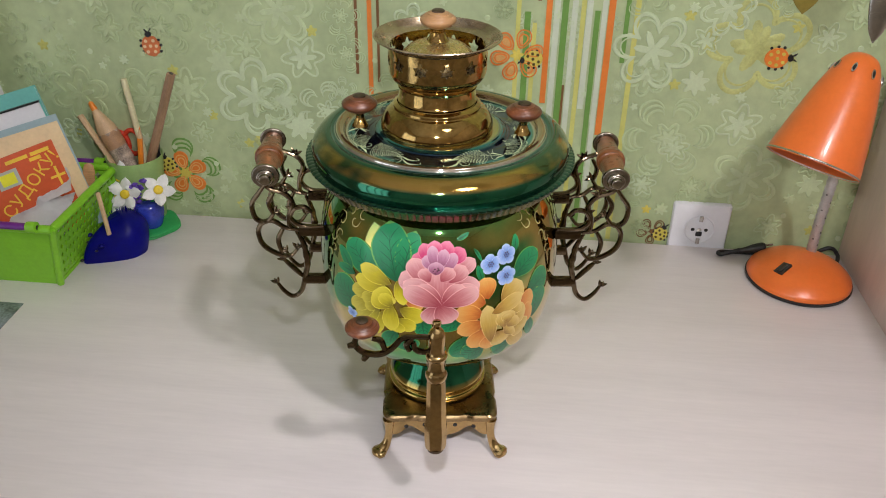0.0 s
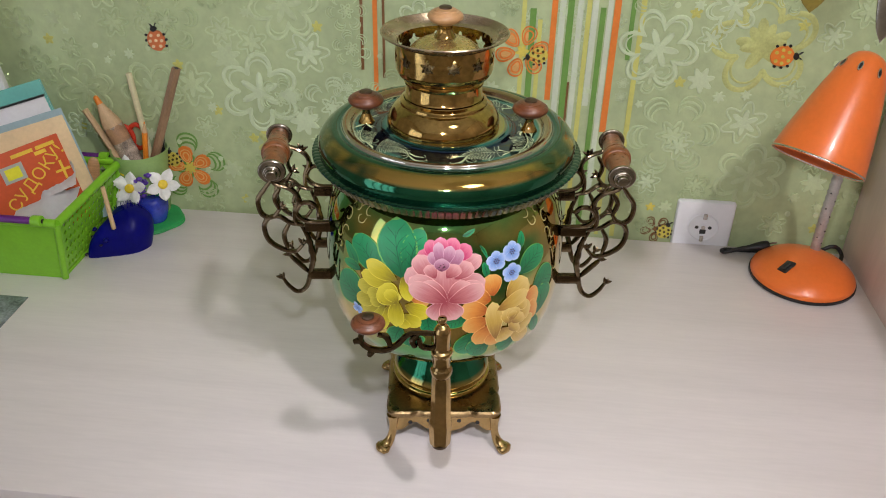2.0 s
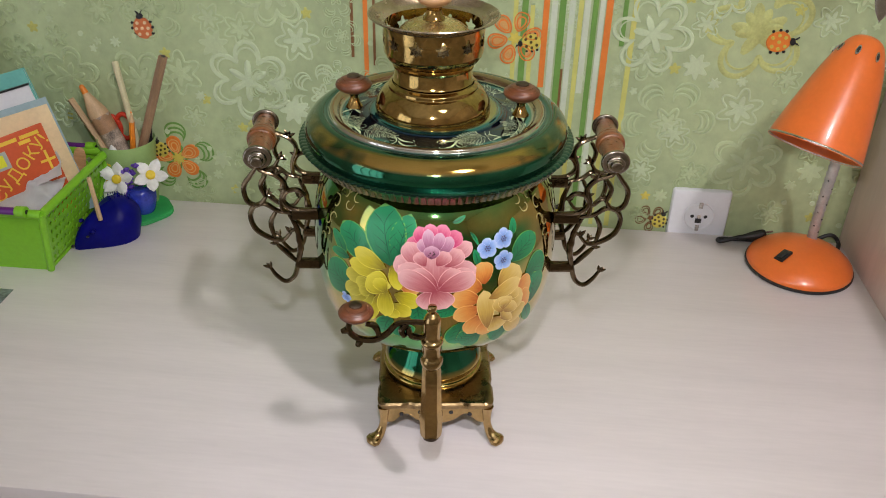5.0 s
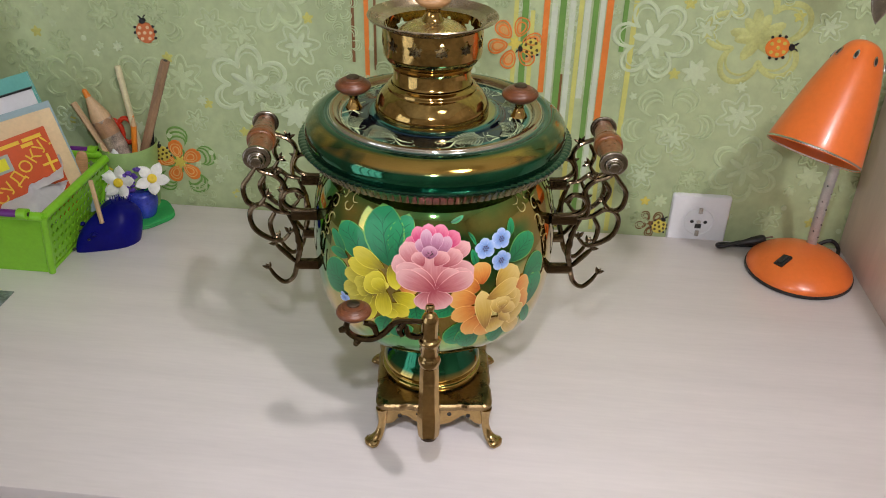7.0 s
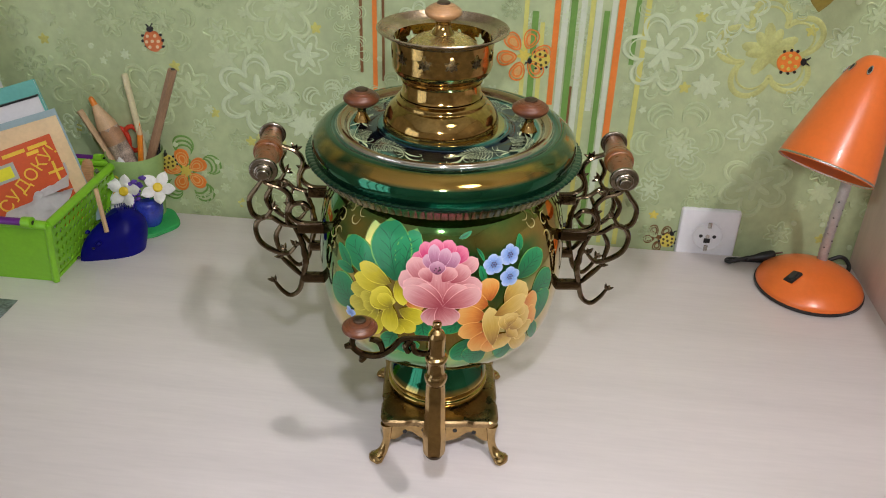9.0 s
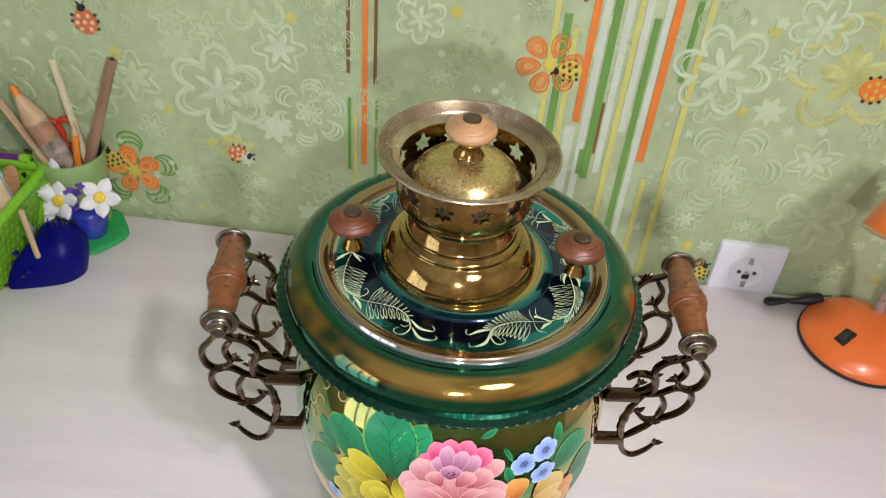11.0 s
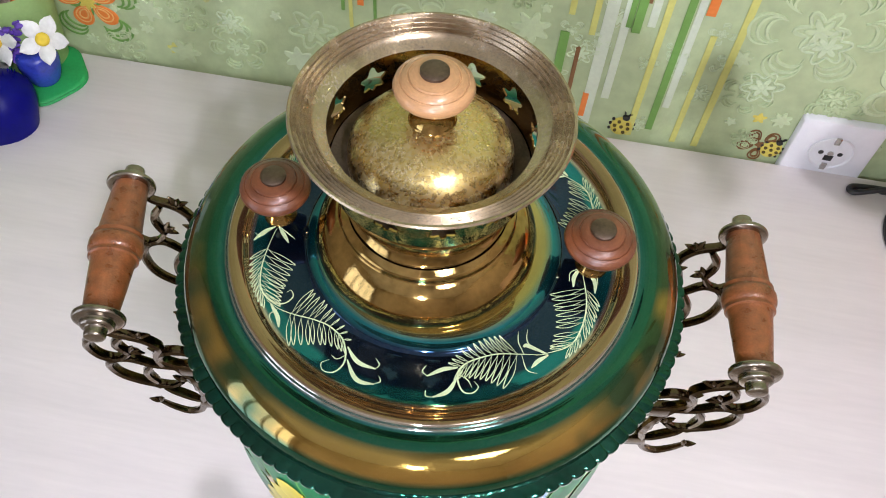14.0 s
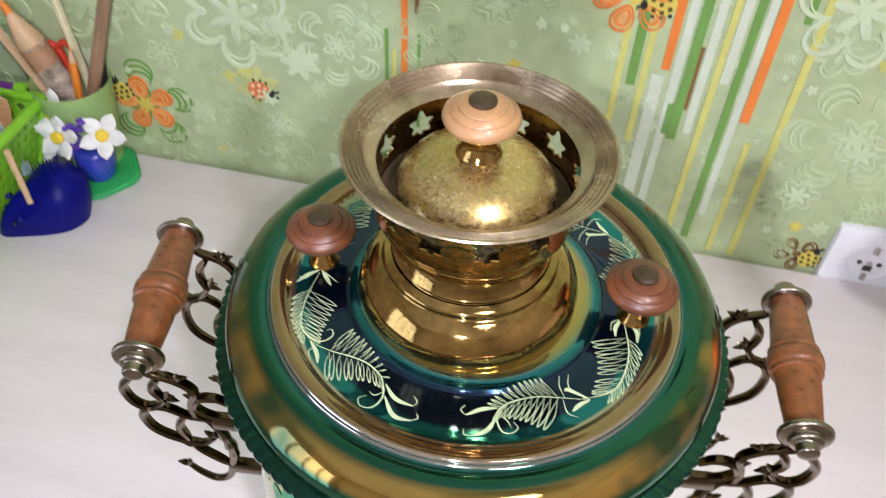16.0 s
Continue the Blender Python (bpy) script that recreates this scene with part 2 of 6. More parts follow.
# ---- samovar: lacquers and paints ----
def banded(name, axis, lo, hi, stops, rough=0.12, metal=1.0, patch=0.0, patch_colour=(0, 0, 0), coat=0.5, dust=0.0, film=0.0, wobble=0.05):
    """Lacquered metal whose colour runs in bands over the height (axis 'z') or the distance from the axis ('r')."""
    m = bpy.data.materials.new(name)
    m.use_nodes = True
    nt = m.node_tree
    b = nt.nodes["Principled BSDF"]
    b.inputs["Roughness"].default_value, b.inputs["Metallic"].default_value, b.inputs["Coat Weight"].default_value = rough, metal, coat
    b.inputs["Coat Roughness"].default_value = 0.05
    co, sep = nt.nodes.new("ShaderNodeTexCoord"), nt.nodes.new("ShaderNodeSeparateXYZ")
    nt.links.new(co.outputs["Object"], sep.inputs[0])
    mr = nt.nodes.new("ShaderNodeMapRange")
    mr.inputs[1].default_value, mr.inputs[2].default_value = lo, hi
    no = nt.nodes.new("ShaderNodeTexNoise")
    no.inputs["Scale"].default_value, no.inputs["Detail"].default_value = 16, 3
    nt.links.new(co.outputs["Object"], no.inputs[0])
    if axis == "z":
        nt.links.new(sep.outputs[2], mr.inputs[0])
    else:
        cb, ln = nt.nodes.new("ShaderNodeCombineXYZ"), nt.nodes.new("ShaderNodeVectorMath")
        ln.operation = "LENGTH"
        nt.links.new(sep.outputs[0], cb.inputs[0])
        nt.links.new(sep.outputs[1], cb.inputs[1])
        nt.links.new(cb.outputs[0], ln.inputs[0])
        fall = nt.nodes.new("ShaderNodeMath")
        fall.operation, fall.inputs[1].default_value, fall.inputs[2].default_value = "MULTIPLY_ADD", -0.5, 0.1775
        nt.links.new(sep.outputs[2], fall.inputs[0])
        along = nt.nodes.new("ShaderNodeMath")
        nt.links.new(ln.outputs[1], along.inputs[0])
        nt.links.new(fall.outputs[0], along.inputs[1])
        nt.links.new((along if axis == "rz" else ln).outputs["Value"], mr.inputs[0])
    wob = nt.nodes.new("ShaderNodeMath")
    wob.operation, wob.inputs[1].default_value, wob.inputs[2].default_value = "MULTIPLY_ADD", wobble, -0.5 * wobble
    nt.links.new(no.outputs[0], wob.inputs[0])
    add = nt.nodes.new("ShaderNodeMath")
    nt.links.new(mr.outputs[0], add.inputs[0])
    nt.links.new(wob.outputs[0], add.inputs[1])
    ramp = nt.nodes.new("ShaderNodeValToRGB")
    el = ramp.color_ramp.elements
    for p, c in stops[2:]:
        el.new(p)
    for e, (p, c) in zip(el, sorted(stops)):
        e.position, e.color = p, (*c, 1)
    nt.links.new(add.outputs[0], ramp.inputs[0])
    out = ramp.outputs[0]
    if patch:
        n2, r2, mx = nt.nodes.new("ShaderNodeTexNoise"), nt.nodes.new("ShaderNodeValToRGB"), nt.nodes.new("ShaderNodeMix")
        n2.inputs["Scale"].default_value = 24 if axis == "rz" else 13
        nt.links.new(co.outputs["Object"], n2.inputs[0])
        r2.color_ramp.elements[0].position, r2.color_ramp.elements[1].position = 0.48, 0.62
        r2.color_ramp.elements[1].color = (patch, patch, patch, 1)
        lean = nt.nodes.new("ShaderNodeMath")       # lid patches, painting in room reflections on uneven lacquer, thicken towards the back
        lean.operation, lean.inputs[1].default_value, lean.inputs[2].default_value = "MULTIPLY_ADD", 2.2 if axis == "rz" else 0.0, 0.12 if axis == "rz" else 0.0
        nt.links.new(sep.outputs[1], lean.inputs[0])
        both = nt.nodes.new("ShaderNodeMath")
        nt.links.new(n2.outputs[0], both.inputs[0])
        nt.links.new(lean.outputs[0], both.inputs[1])
        nt.links.new(both.outputs[0], r2.inputs[0])
        mx.data_type = "RGBA"
        outer, kept = nt.nodes.new("ShaderNodeMath"), nt.nodes.new("ShaderNodeMath")
        outer.operation, outer.inputs[1].default_value = "GREATER_THAN", 0.72 if axis == "rz" else -1.0
        nt.links.new(mr.outputs[0], outer.inputs[0])
        kept.operation = "MULTIPLY"
        nt.links.new(r2.outputs[0], kept.inputs[0])
        nt.links.new(outer.outputs[0], kept.inputs[1])
        nt.links.new(kept.outputs[0], mx.inputs[0])
        nt.links.new(out, mx.inputs[6])
        mx.inputs[7].default_value = (*patch_colour, 1)
        out = mx.outputs[2]
    nt.links.new(out, b.inputs["Base Color"])
    if film:
        add_dust(nt, b, co.outputs["Object"], out, metal, film)
    # dust and fine scratches make the gloss uneven
    n3, m3 = nt.nodes.new("ShaderNodeTexNoise"), nt.nodes.new("ShaderNodeMapRange")
    n3.inputs["Scale"].default_value, n3.inputs["Detail"].default_value = 420, 6
    nt.links.new(co.outputs["Object"], n3.inputs[0])
    m3.inputs[1].default_value, m3.inputs[2].default_value = 0.45, 0.75
    m3.inputs[3].default_value, m3.inputs[4].default_value = rough, rough + 0.05 + dust
    nt.links.new(n3.outputs[0], m3.inputs[0])
    nt.links.new(m3.outputs[0], b.inputs["Roughness"])
    return m


GOLD, GREEN, TEAL, NAVY = (0.50, 0.35, 0.085), (0.005, 0.14, 0.065), (0.006, 0.22, 0.26), (0.004, 0.026, 0.075)
# green lacquer at both ends; the top band also paints in the lid's reflection
BODY_METAL = banded("body_gold_and_green_lacquer", "z", 0.12, 0.33, [(0.0, GREEN), (0.10, GOLD), (0.45, (0.62, 0.49, 0.15)), (0.66, (0.60, 0.47, 0.12)), (0.78, (0.50, 0.42, 0.10)), (0.86, (0.12, 0.30, 0.08)), (0.93, (0.01, 0.24, 0.07)), (1.0, GREEN)], 0.045, 1.0, 0.9, (0.03, 0.30, 0.08), wobble=0.16)
# pale ring edges mix dust with painted highlights; teal edges include painted-in reflection
LID_METAL = banded("lid_lacquer_rings_and_sheen", "rz", 0.045, 0.125, [(0.0, GOLD), (0.075, (0.40, 0.34, 0.10)), (0.13, TEAL), (0.19, NAVY), (0.40, NAVY), (0.425, TEAL), (0.486, TEAL), (0.500, (0.55, 0.50, 0.42)), (0.514, (0.36, 0.24, 0.12)), (0.575, (0.36, 0.23, 0.11)), (0.594, (0.66, 0.63, 0.56)), (0.608, (0.66, 0.63, 0.56)), (0.630, (0.006, 0.13, 0.13)), (0.675, (0.005, 0.11, 0.06)), (0.722, (0.005, 0.11, 0.06)), (0.738, (0.18, 0.15, 0.04)), (0.775, (0.42, 0.28, 0.055)), (0.895, (0.52, 0.31, 0.06)), (0.935, GREEN), (1.0, GREEN)], 0.055, 0.95, 0.92, (0.010, 0.085, 0.035), dust=0.03, film=0.05, wobble=0.012)
FOOT_METAL = banded("foot_green_lacquer", "z", 0.045, 0.108, [(0.0, GOLD), (0.34, GOLD), (0.42, GREEN), (0.85, GREEN), (0.93, GOLD), (1.0, GOLD)], 0.09, 1.0)
DUSTY = material("dusty_brass", (0.44, 0.34, 0.22), 0.25, 1.0, 0.14, 90, 0.05, 1600, rough_vary=0.1, film=0.5)
CHIMNEY_BRASS = material("chimney_brass", (0.48, 0.31, 0.10), 0.07, 1.0, 0.20, 30, 0.04, 900, rough_vary=0.04, film=0.03)
DARK_BRASS = material("tarnished_brass", (0.16, 0.115, 0.085), 0.5, 1.0, 0.2, 60)
RIM_BRASS = material("fluted_rim_brass", (0.165, 0.135, 0.06), 0.22, 1.0, 0.15, 60, 0.05, 500)
RIM_GREEN = material("dark_green_rim_lacquer", (0.005, 0.07, 0.045), 0.10, 0.95, 0.2, 40, coat=0.5)
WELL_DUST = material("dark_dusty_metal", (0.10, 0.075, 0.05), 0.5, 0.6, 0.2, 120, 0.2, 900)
NICKEL = material("worn_nickel", (0.31, 0.27, 0.22), 0.24, 1.0, 0.12, 80, 0.1, 600, rough_vary=0.08)
HANDLE_WOOD = material("varnished_handle_wood", (0.18, 0.058, 0.017), 0.30, 0, 0.22, 45, 0.3, 250, coat=0.35, stretch=(4, 4, 1), rough_vary=0.12)
FERN_PAINT = material("pale_fern_paint", (0.52, 0.62, 0.36), 0.4, 0, 0.08, 200)
GILT = material("gilt_line_paint", (0.62, 0.55, 0.22), 0.35, 0.3, 0.1, 200)


def petal_paint(name, base, mid, tip, rim=None):
    """Brushed paint that runs from the petal's base to its tip, with streaks and a lighter rim."""
    m = bpy.data.materials.new(name)
    m.use_nodes = True
    nt = m.node_tree
    b = nt.nodes["Principled BSDF"]
    b.inputs["Roughness"].default_value, b.inputs["Coat Weight"].default_value, b.inputs["Coat Roughness"].default_value = 0.42, 0.35, 0.05
    uv, sep = nt.nodes.new("ShaderNodeUVMap"), nt.nodes.new("ShaderNodeSeparateXYZ")
    nt.links.new(uv.outputs[0], sep.inputs[0])
    mp, no = nt.nodes.new("ShaderNodeMapping"), nt.nodes.new("ShaderNodeTexNoise")
    mp.inputs["Scale"].default_value = (1.5, 14, 1)
    nt.links.new(uv.outputs[0], mp.inputs[0])
    nt.links.new(mp.outputs[0], no.inputs[0])
    no.inputs["Scale"].default_value = 1.6
    mad = nt.nodes.new("ShaderNodeMath")
    mad.operation, mad.inputs[1].default_value = "MULTIPLY_ADD", 0.5
    sub = nt.nodes.new("ShaderNodeMath")
    sub.operation, sub.inputs[1].default_value = "SUBTRACT", 0.25
    nt.links.new(sep.outputs[0], sub.inputs[0])
    nt.links.new(no.outputs[0], mad.inputs[0])
    nt.links.new(sub.outputs[0], mad.inputs[2])
    ramp = nt.nodes.new("ShaderNodeValToRGB")
    ramp.color_ramp.elements.new(0.5)
    for e, (p, c) in zip(ramp.color_ramp.elements, ((0.12, base), (0.48, mid), (0.9, tip))):
        e.position, e.color = p, (*c, 1)
    nt.links.new(mad.outputs[0], ramp.inputs[0])
    # rim: far along the petal, or close to either side
    r1, r2, mx, mix = (nt.nodes.new(k) for k in ("ShaderNodeMath", "ShaderNodeMath", "ShaderNodeMath", "ShaderNodeMix"))
    r1.operation, r1.inputs[1].default_value = "GREATER_THAN", 0.955
    ab = nt.nodes.new("ShaderNodeMath")
    ab.operation, ab.inputs[1].default_value = "SUBTRACT", 0.5
    nt.links.new(sep.outputs[1], ab.inputs[0])
    aa = nt.nodes.new("ShaderNodeMath")
    aa.operation = "ABSOLUTE"
    nt.links.new(ab.outputs[0], aa.inputs[0])
    r2.operation, r2.inputs[1].default_value = "GREATER_THAN", 0.462
    nt.links.new(sep.outputs[0], r1.inputs[0])
    nt.links.new(aa.outputs[0], r2.inputs[0])
    mx.operation = "MAXIMUM"
    nt.links.new(r1.outputs[0], mx.inputs[0])
    nt.links.new(r2.outputs[0], mx.inputs[1])
    mix.data_type = "RGBA"
    nt.links.new(mx.outputs[0], mix.inputs[0])
    nt.links.new(ramp.outputs[0], mix.inputs[6])
    mix.inputs[7].default_value = (*(rim or [min(1, c * 1.12 + 0.02) for c in tip]), 1)
    nt.links.new(mix.outputs[2], b.inputs["Base Color"])
    return m


PINK = petal_paint("pink_petal", (0.38, 0.06, 0.08), (0.58, 0.19, 0.20), (0.80, 0.44, 0.43))
MAGENTA = petal_paint("magenta_petal", (0.36, 0.02, 0.08), (0.60, 0.04, 0.15), (0.74, 0.20, 0.30))
MAUVE = petal_paint("mauve_petal", (0.24, 0.06, 0.12), (0.44, 0.17, 0.27), (0.66, 0.39, 0.48))
YELLOW = petal_paint("yellow_petal", (0.26, 0.20, 0.008), (0.56, 0.47, 0.01), (0.76, 0.66, 0.05))
OLIVE = petal_paint("olive_yellow_petal", (0.18, 0.15, 0.008), (0.42, 0.36, 0.015), (0.66, 0.58, 0.06))
ORANGE = petal_paint("orange_petal", (0.50, 0.11, 0.015), (0.76, 0.29, 0.05), (0.82, 0.44, 0.12))
OCHRE = petal_paint("ochre_petal", (0.36, 0.18, 0.02), (0.64, 0.41, 0.07), (0.80, 0.60, 0.20))
SKY = petal_paint("blue_petal", (0.12, 0.22, 0.55), (0.26, 0.42, 0.80), (0.48, 0.62, 0.90))
LEAF = petal_paint("green_leaf", (0.004, 0.12, 0.040), (0.006, 0.22, 0.075), (0.008, 0.29, 0.105), (0.16, 0.44, 0.08))
DARK_DOT = material("dark_paint_dots", (0.06, 0.015, 0.02), 0.4)

# ---- samovar: metal parts ----
samovar = thing("samovar", pose(-0.0145, 0.044, DESK, 0, 0, 6.7) @ Matrix.Diagonal((1.028, 1.028, 0.953, 1)), "green and gold brass samovar painted with roses, on the desk", "samovar")
BODY = rounded([(0.034, 0.1085), (0.044, 0.1115), (0.0615, 0.118), (0.0822, 0.131), (0.0988, 0.149), (0.107, 0.1685), (0.111, 0.193), (0.1122, 0.214), (0.1119, 0.234), (0.1105, 0.253), (0.1080, 0.270), (0.1040, 0.284), (0.0975, 0.297), (0.0890, 0.307), (0.0830, 0.3120)], 8)
body = part("body", lathe(BODY, 160), BODY_METAL, samovar, "gold and green lacquered round body")
BODY_R, BODY_H = [p[0] for p in BODY], [p[1] for p in BODY]


def scallop(a, i):
    return 1 + (0.0095 * abs(math.cos(58 * a)) ** 0.5 - 0.005) * (0, 0, 0.8, 1.0, 1.0, 0.9, 0.5, 0)[i]


part("scalloped_rim", lathe([(0.0830, 0.3130), (0.1000, 0.3150), (0.1080, 0.3142), (0.1110, 0.3150), (0.1150, 0.3222), (0.1184, 0.3258)], 1160, wave=scallop), RIM_BRASS, samovar, "fluted dark brass rim")
part("rim_edge", lathe([(0.1184, 0.3258), (0.1196, 0.3268), (0.1196, 0.3284), (0.1182, 0.3294), (0.1090, 0.3300)], 1160, wave=lambda a, i: scallop(a, (3, 4, 4, 5, 7)[i])), RIM_GREEN, samovar, "beaded green lacquered edge of the rim")
LID = rounded([(0.1100, 0.3275), (0.1134, 0.3288), (0.1145, 0.3345), (0.1136, 0.3410), (0.1098, 0.3468), (0.1043, 0.3512), (0.0985, 0.3530), (0.0950, 0.3522), (0.0932, 0.3530), (0.0922, 0.3550), (0.0908, 0.3556), (0.0880, 0.3552), (0.0858, 0.3540), (0.0845, 0.3518), (0.0820, 0.3502), (0.070, 0.3500), (0.060, 0.3504), (0.0575, 0.3518), (0.0545, 0.3524), (0.0525, 0.3532), (0.048, 0.3535), (0.040, 0.3535)], 5)
lid = part("lid", lathe(LID, 160), LID_METAL, samovar, "lid with blue-green and gold rings")
LID_R, LID_H = [p[0] for p in LID][::-1], [p[1] for p in LID][::-1]

# chimney: foot, neck, pierced crown, flared and grooved lip
part("chimney_foot", lathe(rounded([(0.0492, 0.3525), (0.0497, 0.3565), (0.0484, 0.3625), (0.0446, 0.3692), (0.0408, 0.3732), (0.0386, 0.3750), (0.0381, 0.3775), (0.0350, 0.3800)], 5), 128), CHIMNEY_BRASS, samovar)
part("chimney_neck", lathe([(0.0345, 0.3790), (0.0338, 0.3802), (0.0346, 0.3820), (0.0335, 0.3832), (0.0328, 0.3940), (0.0344, 0.3950), (0.0348, 0.3972), (0.0338, 0.3982), (0.0352, 0.3996), (0.0388, 0.4026), (0.0410, 0.4062), (0.0417, 0.4092)], 128), CHIMNEY_BRASS, samovar)


def pierced(cells, width, height, hole, place, thick=0.0009, points=16):
    """A sheet of cells side by side, each with a hole whose outline is hole(k) in shares of the cell; place(u, v, depth) bends it."""
    bm = bmesh.new()
    for c in range(cells):
        layers = []
        for depth in (0.0, -thick):
            rim, edge = [], []
            for k in range(points):
                hx, hy = hole(k)
                a = 2 * math.pi * k / points
                q = max(abs(math.cos(a)), abs(math.sin(a)))
                ex, ey = math.cos(a) / q, math.sin(a) / q
                rim.append(bm.verts.new(place((c + 0.5 + 0.5 * hx) * width, (0.5 + 0.5 * hy) * height, depth)))
                edge.append(bm.verts.new(place((c + 0.5 + 0.5 * ex) * width, (0.5 + 0.5 * ey) * height, depth)))
            for k in range(points):
                j = (k + 1) % points
                bm.faces.new((rim[k], rim[j], edge[j], edge[k]))
            layers.append(rim)
        for k in range(points):
            j = (k + 1) % points
            bm.faces.new((layers[0][k], layers[0][j], layers[1][j], layers[1][k]))
    bmesh.ops.remove_doubles(bm, verts=bm.verts[:], dist=1e-6)
    return bm


def maple(k):
    """A leaf-shaped opening: long upper lobe, pointed side lobes, two short lower ones and a stubby stalk."""
    a = 2 * math.pi * k / 40
    r = 0.36
    for at, long, width in ((90, 0.34, 20), (160, 0.26, 17), (20, 0.26, 17), (222, 0.24, 17), (-42, 0.24, 17), (270, 0.20, 13)):
        d = (math.degrees(a) - at + 180) % 360 - 180
        r += long * math.exp(-(d / width) ** 2)
    return r * math.cos(a), 0.92 * r * math.sin(a)


def crown_place(u, v, depth):
    a = u + 0.17 - math.pi / 12
    return ((0.0417 + depth + 0.0006 * v / 0.024) * math.sin(a), -(0.0417 + depth + 0.0006 * v / 0.024) * math.cos(a), 0.4090 + v)


part("chimney_crown", pierced(12, math.pi / 6, 0.0242, maple, crown_place, points=40), CHIMNEY_BRASS, samovar, "crown pierced with leaf-shaped holes")
part("chimney_lip", lathe([(0.0402, 0.4335), (0.0424, 0.4335), (0.0441, 0.4352), (0.0474, 0.4368), (0.0513, 0.4386), (0.0538, 0.4402), (0.0544, 0.4412), (0.0539, 0.4420), (0.0530, 0.4419), (0.0521, 0.4404), (0.0512, 0.4410), (0.0503, 0.4394), (0.0494, 0.4400), (0.0485, 0.4384), (0.0476, 0.4390), (0.0467, 0.4374), (0.0459, 0.4380), (0.0448, 0.4364), (0.0432, 0.4354), (0.0412, 0.4342), (0.0402, 0.4335)], 160), DUSTY, samovar, "flared grooved brass lip, dusty")
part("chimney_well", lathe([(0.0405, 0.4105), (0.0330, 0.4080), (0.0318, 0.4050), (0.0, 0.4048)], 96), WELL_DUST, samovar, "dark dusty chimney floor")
# scuffed brass dome whose colour darkens over its outermost part, towards the rim
cap = part("inner_cap", lathe(rounded([(0.0329, 0.4050), (0.0332, 0.4100), (0.0332, 0.4150), (0.0325, 0.4200), (0.0292, 0.4260), (0.0229, 0.4318), (0.0131, 0.4356), (0.0, 0.4370)], 5), 128), banded("scuffed_dark_rimmed_brass", "r", 0, 0.0345, [(0, (0.62, 0.46, 0.15)), (0.86, (0.62, 0.46, 0.15)), (0.95, (0.36, 0.25, 0.10)), (1.0, (0.10, 0.06, 0.03))], 0.25, 1.0, 0.3, (0.46, 0.36, 0.10), 0.0, 0.12, 0.6), samovar, "domed dusty brass cap")
part("stem", lathe(rounded([(0.0, 0.4358), (0.0086, 0.4362), (0.0088, 0.4374), (0.0078, 0.4392), (0.0066, 0.4420), (0.0060, 0.4450), (0.0062, 0.4488), (0.0, 0.4490)], 4), 40), CHIMNEY_BRASS, cap)


def turned_knob(mat, r, z, name, parent, m=None):
    s = r / 0.0147
    prof = [(0.0, 0.0), (0.0070, 0.0), (0.0110, 0.0020), (0.0140, 0.0048), (0.0147, 0.0068), (0.0141, 0.0088), (0.0124, 0.0103), (0.0120, 0.0101), (0.0116, 0.0110), (0.0095, 0.0122), (0.0091, 0.0120), (0.0088, 0.0128), (0.0066, 0.0137), (0.0058, 0.0138), (0.0, 0.0139)]
    k = part(name, lathe([(a * s, b * s + z) for a, b in prof], 56, m=m), mat, parent)
    part("stud", lathe([(0.0052 * s, 0.0136 * s + z), (0.0052 * s, 0.0150 * s + z), (0.0042 * s, 0.0156 * s + z), (0.0, 0.0158 * s + z)], 28, m=m), DARK_BRASS, k, "dull brass stud")
    return k


turned_knob(PALE_WOOD, 0.0152, 0.4480, "top_knob", cap)
for sgn in (-1, 1):
    m = pose(sgn * 0.0722 * math.cos(0.11), -sgn * 0.0722 * math.sin(0.11), 0)
    valve = part("steam_valve", lathe(rounded([(0.0, 0.349), (0.0072, 0.3495), (0.0060, 0.3530), (0.0040, 0.3575), (0.0038, 0.3610), (0.0056, 0.3650), (0.0, 0.3653)], 4), 32, m=m), CHIMNEY_BRASS, samovar)
    turned_knob(WOOD, 0.0158, 0.3645, "knob", valve, m)

# the chimney is shifted slightly sideways to fit the camera's view
for ob in samovar.children:
    if ob.name.startswith(("chimney", "inner_cap")):
        ob.location.x = -0.0035

# pedestal, base plate, skirt and legs
part("pedestal", lathe(n=112, profile=rounded([(0.039, 0.1120), (0.0400, 0.1105), (0.0390, 0.1020), (0.0360, 0.0995), (0.0352, 0.0950), (0.0362, 0.0905), (0.0385, 0.0850), (0.0420, 0.0775), (0.0462, 0.0710), (0.0490, 0.0650), (0.0475, 0.0595), (0.0500, 0.0575), (0.0508, 0.0550), (0.0505, 0.0525)], 4)), FOOT_METAL, samovar, "green lacquered foot with brass rings")
for k in range(10):
    a = 2 * math.pi * (k + 0.5) / 10
    part("vent_hole", lathe([(0.0042, 0.0), (0.0042, 0.0012), (0.0, 0.0012)], 12, m=Matrix.Translation((0.0392 * math.sin(a), -0.0392 * math.cos(a), 0.1065)) @ Matrix.Rotation(a, 4, "Z") @ Matrix.Rotation(radians(84), 4, "X")), BLACK, samovar, "dark round vent hole")


